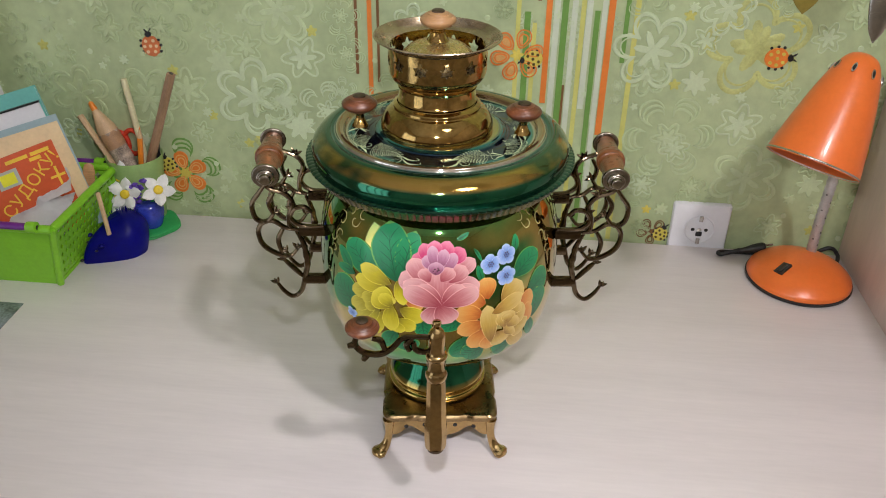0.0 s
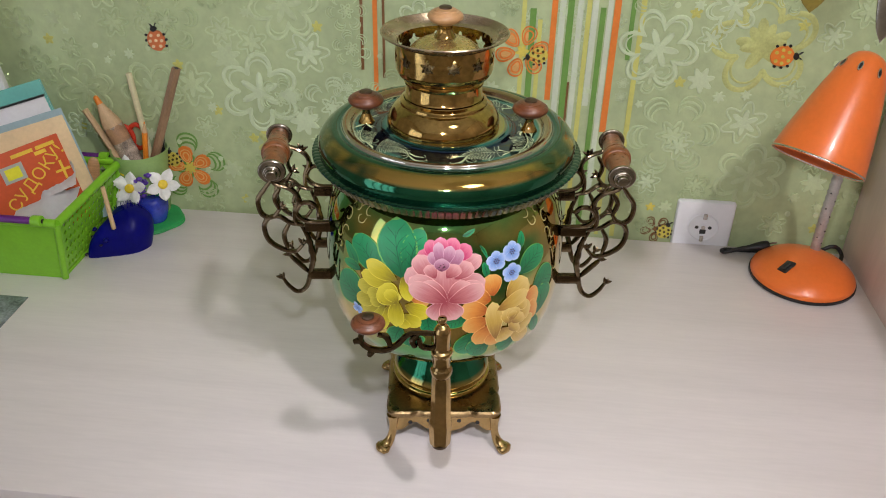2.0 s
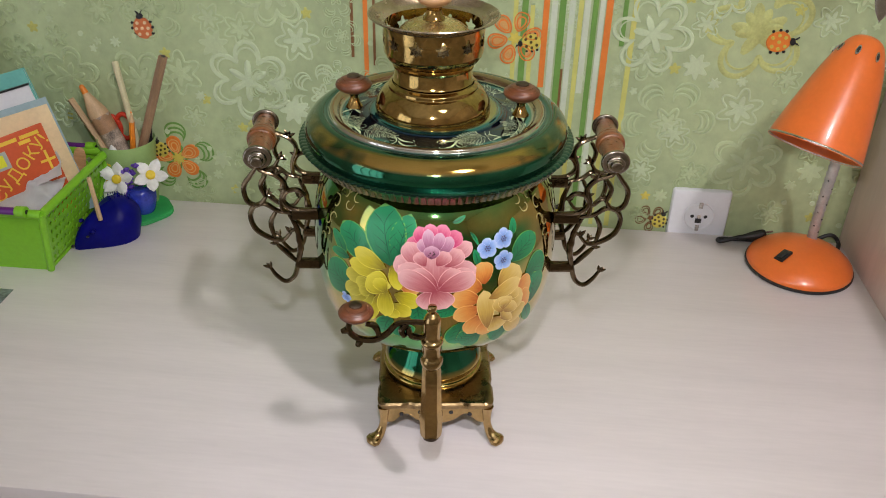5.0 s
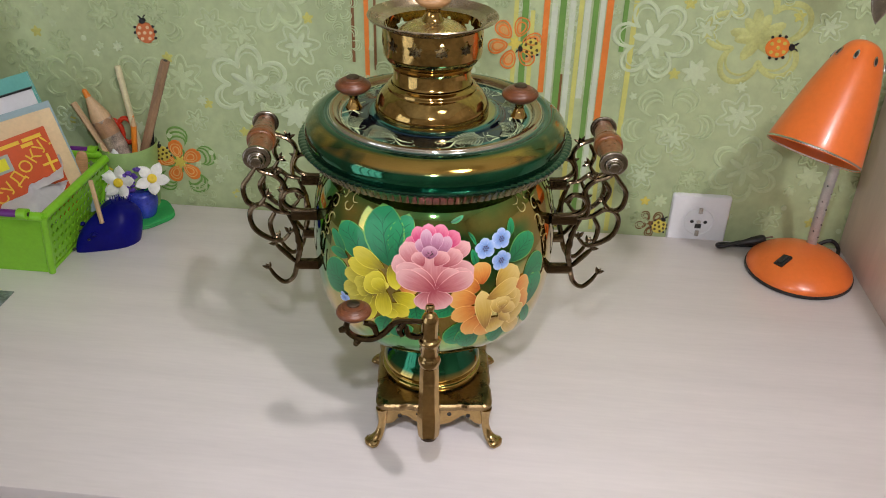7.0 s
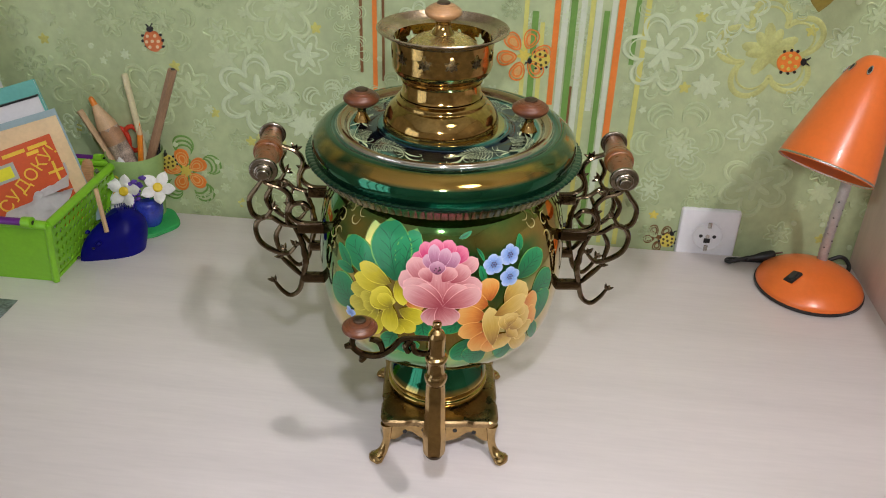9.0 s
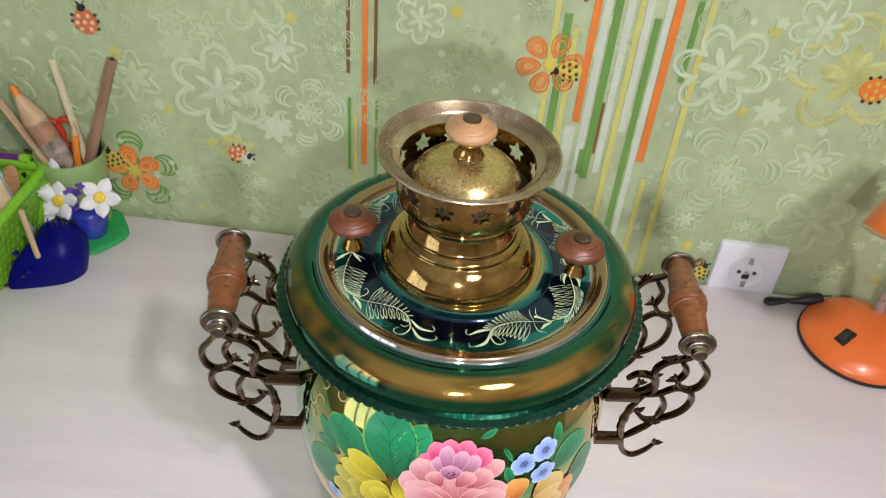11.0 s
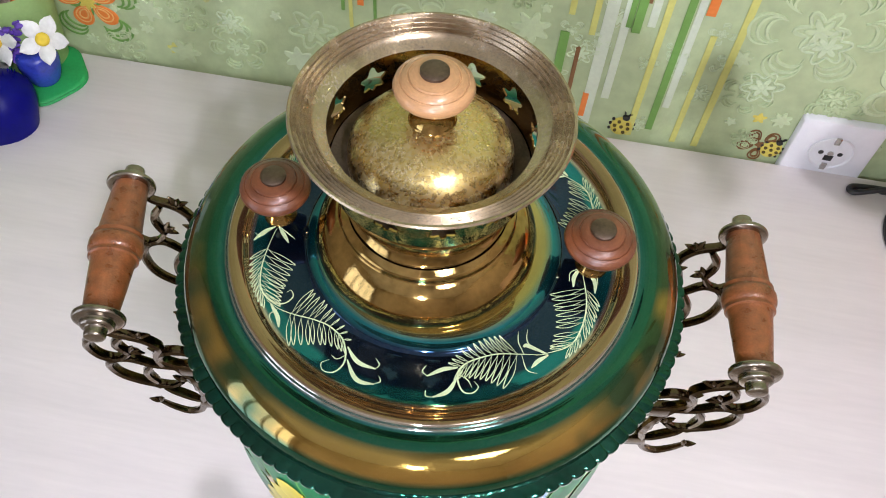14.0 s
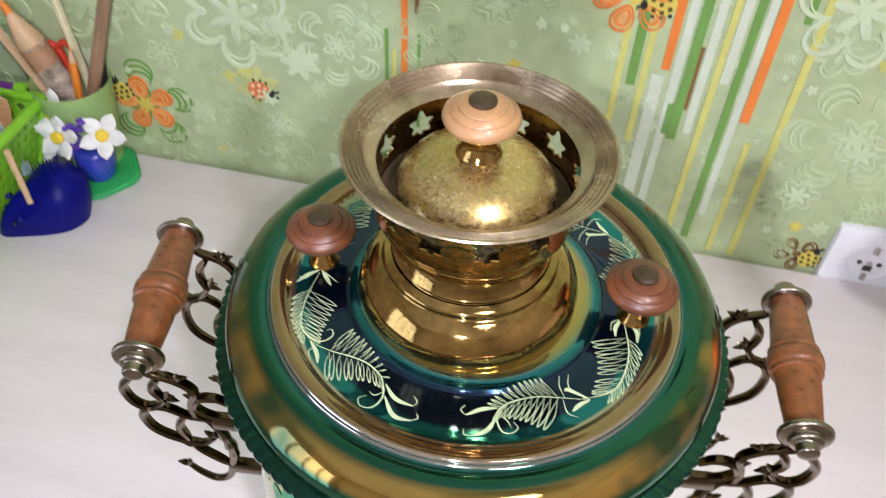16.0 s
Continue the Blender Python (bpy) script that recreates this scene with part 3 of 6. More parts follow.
def base_plate():
    """A square plate with rounded lobes at the corners and nicks in the sides, over a wavy skirt."""
    def outline(a, grow=0.0):
        c, s = math.cos(a), math.sin(a)
        q = (abs(c) ** 22 + abs(s) ** 22) ** (-1 / 22) * (1 - 0.010 * math.exp(-((math.fmod(a + 0.01, math.pi / 2) - math.pi / 4) / 0.05) ** 2 + 0) - 0.020 * (abs(math.fmod(a + 0.001, math.pi / 2) - math.pi / 4) > 0.30 and abs(math.fmod(a + 0.001, math.pi / 2) - math.pi / 4) < 0.42))
        return (0.0565 + grow) * q * c, (0.0610 + grow) * q * s
    n, bm = 160, bmesh.new()
    rows = []
    for z, g in ((0.0440, -0.003), (0.0445, 0.0), (0.0500, 0.0006), (0.0520, -0.001), (0.0525, -0.006), (0.0512, -0.009)):
        rows.append([bm.verts.new((*outline(2 * math.pi * k / n, g), z)) for k in range(n)])
    for a, b in zip(rows, rows[1:]):
        for k in range(n):
            bm.faces.new((a[k], a[(k + 1) % n], b[(k + 1) % n], b[k]))
    bm.faces.new(rows[-1])
    bm.faces.new(rows[0][::-1])
    return bm, outline


plate_bm, plate_outline = base_plate()
base = part("base_plate", plate_bm, OLD_BRASS, samovar, "square brass base plate")
base.location = (0.002, -0.008, 0.0)


def skirt_depth(t):
    """How far the skirt hangs, t from -1 to 1 along a side: deep at the middle, arched beside it, joining the legs."""
    return 0.021 - 0.013 * math.exp(-((abs(t) - 0.56) / 0.17) ** 2)


for side in range(4):
    bm, n = bmesh.new(), 48
    rot = Matrix.Rotation(side * math.pi / 2, 4, "Z")
    rows = [[], [], [], []]
    for k in range(n + 1):
        t = 2 * k / n - 1
        wavy = 0.0014 * math.cos(9 * t)
        for i, (dy, z) in enumerate(((0, 0.0445), (0, 0.0445 - skirt_depth(t)), (0.0016, 0.0445 - skirt_depth(t)), (0.0016, 0.0445))):
            v = rot @ Vector((t * 0.0535, -(0.0535 + wavy) + dy, z))
            rows[i].append(bm.verts.new((v.x * 1.01, v.y * 1.09, v.z)))
    for i in range(4):
        for k in range(n):
            bm.faces.new((rows[i][k], rows[i][k + 1], rows[(i + 1) % 4][k + 1], rows[(i + 1) % 4][k]))
    part("skirt", bm, BRASS, base, "wavy pierced brass skirt")
    for t in (-0.62, -0.28, 0.28, 0.62):
        q = rot @ Vector((t * 0.0535, -(0.0535 + 0.0014 * math.cos(9 * t)), 0.0365))
        part("skirt_hole", lathe([(0.0022, 0), (0.0022, 0.0006), (0, 0.0006)], 12, m=Matrix.Translation((q.x * 1.01, q.y * 1.09, q.z)) @ rot @ Matrix.Rotation(radians(90), 4, "X")), BLACK, base, "dark round hole")
for sx in (-1, 1):
    for sy in (-1, 1):
        pts = rounded([(0.0505 * sx, 0.0555 * sy, 0.0440), (0.0505 * sx, 0.0560 * sy, 0.0330), (0.0515 * sx, 0.0575 * sy, 0.0215), (0.0545 * sx, 0.0600 * sy, 0.0115), (0.0590 * sx, 0.0632 * sy, 0.0060), (0.0615 * sx, 0.0650 * sy, 0.0048)], 5)
        n = len(pts)
        leg = part("leg", tube(pts, [0.0066 - 0.0026 * math.sin(math.pi * min(1, 1.25 * i / (n - 1))) for i in range(n)], 14), BRASS, base)
        part("foot_pad", tube([(0.0560 * sx, 0.0610 * sy, 0.0082), (0.0580 * sx, 0.0625 * sy, 0.0070), (0.0610 * sx, 0.0648 * sy, 0.0054), (0.0642 * sx, 0.0672 * sy, 0.0048), (0.0660 * sx, 0.0686 * sy, 0.0052)], [0.0044, 0.0072, 0.0090, 0.0078, 0.0032], 16, flat=0.52, side=(0, 0, 1)), BRASS, leg, "flat rounded brass foot")

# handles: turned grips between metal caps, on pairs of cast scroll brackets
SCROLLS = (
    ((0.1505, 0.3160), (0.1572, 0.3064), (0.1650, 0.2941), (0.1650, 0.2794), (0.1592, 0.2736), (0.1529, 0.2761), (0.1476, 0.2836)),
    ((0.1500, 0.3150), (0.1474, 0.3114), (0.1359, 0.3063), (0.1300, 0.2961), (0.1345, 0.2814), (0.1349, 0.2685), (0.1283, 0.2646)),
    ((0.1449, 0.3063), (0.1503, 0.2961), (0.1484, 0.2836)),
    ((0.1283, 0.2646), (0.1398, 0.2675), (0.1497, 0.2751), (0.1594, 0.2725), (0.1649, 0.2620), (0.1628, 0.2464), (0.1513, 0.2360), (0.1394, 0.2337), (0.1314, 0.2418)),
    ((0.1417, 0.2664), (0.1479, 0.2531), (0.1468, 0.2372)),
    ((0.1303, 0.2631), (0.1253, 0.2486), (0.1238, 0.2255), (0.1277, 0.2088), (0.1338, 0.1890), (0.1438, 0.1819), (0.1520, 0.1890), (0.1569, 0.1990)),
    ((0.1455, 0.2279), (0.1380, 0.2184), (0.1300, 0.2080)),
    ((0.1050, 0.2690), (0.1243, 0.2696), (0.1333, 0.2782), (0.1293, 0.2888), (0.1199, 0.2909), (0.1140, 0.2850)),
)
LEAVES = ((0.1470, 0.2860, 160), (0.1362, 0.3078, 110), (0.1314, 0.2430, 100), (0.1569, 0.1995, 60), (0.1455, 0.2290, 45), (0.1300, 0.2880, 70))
for sx in (-1, 1):
    HY = 0.0005 if sx < 0 else -0.0035
    handle = part("handle_grip", lathe(rounded([(0.0082, -0.0395), (0.0088, -0.0330), (0.0099, -0.0180), (0.0107, -0.0078), (0.0120, -0.0066), (0.0116, -0.0046), (0.0129, -0.0024), (0.0129, 0.0024), (0.0116, 0.0046), (0.0120, 0.0066), (0.0105, 0.0085), (0.0096, 0.0200), (0.0084, 0.0340), (0.0080, 0.0395)], 3), 40, m=pose(0.1540 * sx, HY, 0.3195, 90, 0, -4 * sx)), HANDLE_WOOD, samovar, "worn varnished turned wooden grip")
    for sy in (-1, 1):
        m = pose(0.1540 * sx, HY, 0.3195, 90, 0, -4 * sx) @ (pose(0, 0, 0) if sy < 0 else pose(0, 0, 0, 180, 0, 0))
        part("cap", lathe(rounded([(0.0088, 0.0370), (0.0118, 0.0375), (0.0122, 0.0392), (0.0112, 0.0405), (0.0080, 0.0412), (0.0078, 0.0432), (0.0066, 0.0442), (0.0052, 0.0448), (0.0050, 0.0482), (0.0040, 0.0492), (0.0, 0.0493)], 3), 36, m=m), NICKEL, handle, "worn metal end cap")
        bm = bmesh.new()

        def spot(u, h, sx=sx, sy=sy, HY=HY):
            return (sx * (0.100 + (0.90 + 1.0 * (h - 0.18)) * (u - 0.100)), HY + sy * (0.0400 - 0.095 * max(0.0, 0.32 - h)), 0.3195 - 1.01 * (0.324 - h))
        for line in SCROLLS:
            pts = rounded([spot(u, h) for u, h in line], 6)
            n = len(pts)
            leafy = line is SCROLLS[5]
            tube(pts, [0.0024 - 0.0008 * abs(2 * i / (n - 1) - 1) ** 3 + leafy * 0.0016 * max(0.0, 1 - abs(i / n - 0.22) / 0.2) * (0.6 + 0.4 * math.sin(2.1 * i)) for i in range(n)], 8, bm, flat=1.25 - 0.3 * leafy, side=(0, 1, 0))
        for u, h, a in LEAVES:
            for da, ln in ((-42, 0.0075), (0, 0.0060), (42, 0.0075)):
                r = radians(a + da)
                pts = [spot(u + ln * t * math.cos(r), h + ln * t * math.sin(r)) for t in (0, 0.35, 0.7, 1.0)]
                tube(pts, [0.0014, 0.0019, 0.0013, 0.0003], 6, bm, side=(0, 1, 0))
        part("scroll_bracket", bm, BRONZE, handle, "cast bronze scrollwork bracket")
        for u0, u1, h in ((0.1035, 0.1270, 0.2585), (0.1030, 0.1280, 0.1990)):
            y = HY + sy * (0.0400 - 0.095 * (0.32 - h))
            x0, x1 = sorted((sx * u0, sx * u1))
            part("mount", block((x0, y - 0.003, h - 0.0050), (x1, y + 0.003, h + 0.0050), 0.0008), BRONZE, handle, "bronze lug on the body")

# tap: pipe, valve with finial, spout and scroll key
tap = part("tap", lathe(rounded([(0.0, 0.2560), (0.0032, 0.2550), (0.0036, 0.2515), (0.0024, 0.2480), (0.0050, 0.2455), (0.0066, 0.2420), (0.0070, 0.2390), (0.0068, 0.2310), (0.0066, 0.2220), (0.0088, 0.2195), (0.0090, 0.2165), (0.0070, 0.2140), (0.0068, 0.2030), (0.0088, 0.1995), (0.0092, 0.1960), (0.0080, 0.1915), (0.0066, 0.1890)], 3), 32, m=pose(-0.004, -0.150, -0.0135)), BRASS, samovar, "brass tap with a scroll key")
part("pipe", tube(rounded([(-0.004, -0.098, 0.184), (-0.004, -0.122, 0.187), (-0.004, -0.150, 0.1925)], 5), [0.0085] * 10 + [0.0075], 20), BRASS, tap)


def spout():
    bm = bmesh.new()
    rows = []
    for y, z, w, d in ((-0.152, 0.194, 0.0070, 0.0060), (-0.154, 0.186, 0.0078, 0.0065), (-0.157, 0.168, 0.0082, 0.0065), (-0.158, 0.150, 0.0088, 0.0070), (-0.1575, 0.143, 0.0098, 0.0078), (-0.157, 0.136, 0.0096, 0.0078), (-0.157, 0.126, 0.0092, 0.0074), (-0.157, 0.122, 0.0084, 0.0068)):
        rows.append([bm.verts.new((-0.004 + w * x, y + 0.002 + d * q, z - 0.0135 - 0.11 * (0.194 - z))) for x, q in ((-0.55, -1), (0.55, -1), (1, -0.4), (1, 0.6), (0.5, 1), (-0.5, 1), (-1, 0.6), (-1, -0.4))])
    for a, b in zip(rows, rows[1:]):
        for k in range(8):
            bm.faces.new((a[k], a[(k + 1) % 8], b[(k + 1) % 8], b[k]))
    bm.faces.new(rows[0])
    bm.faces.new(rows[-1][::-1])
    return bm


part("spout", spout(), BRASS, tap, "faceted brass spout")
part("nozzle", lathe([(0.0075, 0.1225), (0.0072, 0.1190), (0.0050, 0.1170), (0.0050, 0.1225)], 24, m=pose(-0.004, -0.155, -0.0215)), DARK_BRASS, tap)
bm = bmesh.new()
for line in (((-0.004, 0.238), (-0.020, 0.240), (-0.030, 0.2385), (-0.038, 0.229), (-0.048, 0.2235), (-0.060, 0.226), (-0.067, 0.234), (-0.066, 0.243), (-0.060, 0.249)),
             ((-0.044, 0.228), (-0.047, 0.238), (-0.054, 0.241)), ((-0.005, 0.226), (-0.012, 0.223), (-0.019, 0.226), (-0.021, 0.234)), ((-0.021, 0.240), (-0.026, 0.232), (-0.024, 0.225)), ((-0.066, 0.236), (-0.073, 0.234)), ((-0.058, 0.224), (-0.061, 0.218))):
    pts = rounded([(u - 0.002, -0.151 - 0.10 * max(0, -u - 0.01), h - 0.0135) for u, h in line], 6)
    tube(pts, [0.0030 - 0.0008 * abs(2 * i / (len(pts) - 1) - 1) for i in range(len(pts))], 8, bm)
key = part("key", bm, BRONZE, tap, "dark bronze scroll key")
turned_knob(WOOD, 0.0138, 0.2475, "key_knob", key, pose(-0.063, -0.157, -0.0135))


# ---- samovar: the painted bouquet ----
def on_body(s, h, lift):
    r, a = float(np.interp(h, BODY_H, BODY_R)) + lift, s / 0.112
    return (r * math.sin(a), -r * math.cos(a), h)


LIFT = [0.00025]


def petal(s, h, angle, length, width, mat, parent, name="petal", bend=0.0, blunt=0.55, notch=0.0):
    """One brushed petal on the body from its base at (s, h): a rounded blade, widest at 'blunt' of its length."""
    nu, nv, bm = 12, 8, bmesh.new()
    uv = bm.loops.layers.uv.new("UVMap")
    LIFT[0] += 0.000012
    a = radians(angle)
    rows = []
    for i in range(nu + 1):
        t = i / nu
        k = t / blunt if t < blunt else (1 - t) / (1 - blunt)
        w = 0.5 * width * (math.sin(0.5 * math.pi * min(1, k)) ** (0.75 if t < blunt else 0.55) if k > 0 else 0.0)
        row = []
        for j in range(nv + 1):
            v = 2 * j / nv - 1
            d = length * (t - notch * t * (1 - abs(v)) ** 2)
            b = a + bend * t
            row.append((bm.verts.new(on_body(s + d * math.cos(b) - v * w * math.sin(b), h + d * math.sin(b) + v * w * math.cos(b), LIFT[0])), (t, j / nv)))
        rows.append(row)
    for p, q in zip(rows, rows[1:]):
        for j in range(nv):
            f = bm.faces.new([x[0] for x in (p[j], p[j + 1], q[j + 1], q[j])])
            for loop, x in zip(f.loops, (p[j], p[j + 1], q[j + 1], q[j])):
                loop[uv].uv = x[1]
    return part(name, bm, mat, parent)


def dots(points, r, mat, parent, name):
    bm = bmesh.new()
    LIFT[0] += 0.00003
    for s, h in points:
        c = bm.verts.new(on_body(s, h, LIFT[0] + 0.0001))
        ring = [bm.verts.new(on_body(s + r * math.cos(k * math.pi / 5), h + r * math.sin(k * math.pi / 5), LIFT[0])) for k in range(10)]
        for k in range(10):
            bm.faces.new((c, ring[k], ring[(k + 1) % 10]))
    return part(name, bm, mat, parent)


def stroke(line, w, mat, parent, name, surface, steps=6):
    """A brush line, thickest at its middle, laid on a surface(p, q, lift)."""
    pts = rounded(line, steps)
    bm, n = bmesh.new(), len(pts)
    prev = None
    for i, p in enumerate(pts):
        a, b = pts[max(i - 1, 0)], pts[min(i + 1, n - 1)]
        dx, dy = b[0] - a[0], b[1] - a[1]
        ln = math.hypot(dx, dy) or 1
        hw = w * (0.25 + 0.75 * math.sin(math.pi * i / (n - 1))) / 2
        row = (bm.verts.new(surface(p[0] - dy / ln * hw, p[1] + dx / ln * hw, 0.0)), bm.verts.new(surface(p[0] + dy / ln * hw, p[1] - dx / ln * hw, 0.0)))
        if prev:
            bm.faces.new((prev[0], prev[1], row[1], row[0]))
        prev = row
    return part(name, bm, mat, parent) if name else bm


# leaves first, then the flowers over them
for s, h, a, ln, w, bend in ((-0.0590, 0.2449, 126, 0.0454, 0.0311, 0.2), (-0.0321, 0.2545, 91, 0.0434, 0.0227, -0.2), (-0.0380, 0.2487, 105, 0.0543, 0.0395, 0.0), (-0.0778, 0.2084, 150, 0.0373, 0.0449, 0.1), (-0.0854, 0.2435, 114, 0.0275, 0.0136, 0.3), (-0.0805, 0.2439, 171, 0.0236, 0.0108, 0.2), (0.0667, 0.2461, 41, 0.0351, 0.0272, -0.2), (0.0832, 0.2221, 18, 0.0314, 0.0340, 0.0), (0.0954, 0.1870, 82, 0.0356, 0.0328, 0.1), (0.0662, 0.2714, 52, 0.0164, 0.0084, 0.3), (0.0131, 0.2914, 9, 0.0136, 0.0043, 0.2), (0.0285, 0.2829, -51, 0.0140, 0.0033, -0.2), (0.0356, 0.2502, 104, 0.0179, 0.0067, 0.0), (-0.0162, 0.2145, -88, 0.0257, 0.0168, 0.1), (-0.0389, 0.1950, -125, 0.0290, 0.0193, 0.3), (-0.0350, 0.1891, -67, 0.0189, 0.0253, 0.2), (0.0170, 0.2149, -134, 0.0233, 0.0171, -0.2), (0.0242, 0.1925, -107, 0.0316, 0.0232, 0.0), (0.0401, 0.1753, -149, 0.0230, 0.0283, 0.1), (0.0708, 0.1734, -171, 0.0229, 0.0379, 0.3), (0.0880, 0.1914, -74, 0.0366, 0.0130, 0.2)):
    lf = petal(s, h, a, ln, w, LEAF, body, "painted_leaf", bend, 0.58 if w > 0.018 else 0.45)
    LIFT[0] += 0.00001
    vein = [(s + ln * t * math.cos(radians(a) + bend * t), h + ln * t * math.sin(radians(a) + bend * t)) for t in (0.05, 0.4, 0.8)]
    part("vein", stroke(vein, 0.0007, None, None, "", lambda p, q, z: on_body(p, q, LIFT[0] + 0.00002)), material("vein_green", (0.004, 0.07, 0.03), 0.4) if not bpy.data.materials.get("vein_green") else bpy.data.materials["vein_green"], lf)
    for k in range(4 if w > 0.014 else 0):
        for side in (-1, 1):
            t, b = 0.18 + 0.17 * k, radians(a) + bend * (0.18 + 0.17 * k)
            x0, y0 = s + ln * t * math.cos(b), h + ln * t * math.sin(b)
            b += side * 0.75
            x1, y1 = x0 + 0.40 * w * math.cos(b), y0 + 0.40 * w * math.sin(b)
            stroke([(x0, y0), (0.5 * (x0 + x1) + 0.05 * w * side, 0.5 * (y0 + y1)), (x1, y1)], 0.0005, bpy.data.materials["vein_green"], lf, "vein", lambda p, q, z: on_body(p, q, LIFT[0] + 0.00003), 4)

yellow = part("yellow_rose", stroke(((-0.0485, 0.2220), (-0.0485, 0.2290), (-0.0485, 0.2360)), 0.02, None, None, "", lambda p, q, z: on_body(p, q, LIFT[0])), OLIVE, body, "painted yellow rose")
for s, h, a, ln, w, mt in ((-0.0381, 0.2332, 76, 0.0206, 0.0086, ORANGE), (-0.0316, 0.2323, -10, 0.0184, 0.0161, ORANGE), (-0.0356, 0.2217, -21, 0.0239, 0.0181, YELLOW), (-0.0384, 0.2101, -31, 0.0195, 0.0159, YELLOW), (-0.0406, 0.2063, -65, 0.0141, 0.0128, YELLOW), (-0.0498, 0.2162, -109, 0.0345, 0.0116, YELLOW), (-0.0379, 0.2511, -76, 0.0256, 0.0121, YELLOW), (-0.0433, 0.2257, -92, 0.0323, 0.0156, YELLOW), (-0.0541, 0.2180, -121, 0.0250, 0.0100, OLIVE), (-0.0568, 0.2202, -136, 0.0346, 0.0126, OLIVE), (-0.0594, 0.2254, -145, 0.0321, 0.0161, OLIVE), (-0.0564, 0.2356, -159, 0.0295, 0.0163, OLIVE), (-0.0451, 0.2398, 178, 0.0349, 0.0177, YELLOW), (-0.0430, 0.2462, 163, 0.0330, 0.0182, YELLOW), (-0.0539, 0.2248, -173, 0.0190, 0.0152, OLIVE), (-0.0569, 0.2176, -163, 0.0133, 0.0109, OLIVE), (-0.0412, 0.2227, 151, 0.0220, 0.0288, YELLOW), (-0.0422, 0.2224, 133, 0.0154, 0.0147, YELLOW)):
    petal(s, h, a, ln, w, mt, yellow, blunt=0.62)

orange = part("orange_rose", stroke(((0.0505, 0.2006), (0.0505, 0.2076), (0.0505, 0.2146)), 0.02, None, None, "", lambda p, q, z: on_body(p, q, LIFT[0])), OCHRE, body, "painted orange rose")
for s, h, a, ln, w, mt in ((0.0409, 0.2312, 101, 0.0238, 0.0200, ORANGE), (0.0386, 0.2268, 160, 0.0222, 0.0214, ORANGE), (0.0372, 0.2146, 165, 0.0271, 0.0212, ORANGE), (0.0377, 0.2067, -159, 0.0252, 0.0189, ORANGE), (0.0413, 0.1994, -120, 0.0275, 0.0206, ORANGE), (0.0475, 0.1907, -101, 0.0213, 0.0198, ORANGE), (0.0708, 0.2129, 3, 0.0207, 0.0272, ORANGE), (0.0774, 0.1968, 15, 0.0151, 0.0257, ORANGE), (0.0536, 0.2239, 35, 0.0266, 0.0291, OCHRE), (0.0609, 0.1905, -53, 0.0405, 0.0180, OCHRE), (0.0520, 0.1905, -70, 0.0203, 0.0200, OCHRE), (0.0669, 0.1915, -31, 0.0220, 0.0233, OCHRE), (0.0657, 0.2020, 8, 0.0166, 0.0247, OCHRE), (0.0618, 0.2101, 30, 0.0150, 0.0222, OCHRE), (0.0560, 0.2090, 75, 0.0168, 0.0187, OCHRE), (0.0471, 0.1775, 99, 0.0483, 0.0164, OCHRE), (0.0445, 0.2140, 19, 0.0340, 0.0182, OCHRE), (0.0602, 0.1843, 35, 0.0108, 0.0234, OCHRE), (0.0598, 0.1931, 102, 0.0203, 0.0170, OCHRE), (0.0624, 0.1921, 40, 0.0137, 0.0200, OCHRE), (0.0607, 0.1968, 82, 0.0150, 0.0150, OCHRE), (0.0604, 0.1996, 88, 0.0090, 0.0093, OCHRE)):
    petal(s, h, a, ln, w, mt, orange, blunt=0.62)

for cs, ch in ((0.0430, 0.2665), (0.0587, 0.2719), (0.0577, 0.2515)):
    fl = part("blue_flower", stroke(((cs - 0.002, ch), (cs, ch), (cs + 0.002, ch)), 0.004, None, None, "", lambda p, q, z: on_body(p, q, LIFT[0])), SKY, body, "painted small blue flower")
    for k in range(5):
        petal(cs, ch, 90 + 72 * k + 10 * math.sin(60 * cs), 0.0098, 0.0088, SKY, fl, blunt=0.68)
    dots([(cs + 0.0022 * math.cos(k * 1.05), ch + 0.0022 * math.sin(k * 1.05)) for k in range(6)] + [(cs, ch)], 0.0007, DARK_DOT, fl, "stamen")
for cs, ch in ((-0.0851, 0.1982),):
    for k in range(4):
        petal(cs, ch, 90 * k + 30, 0.007, 0.006, SKY, body, "blue_petal", blunt=0.65)

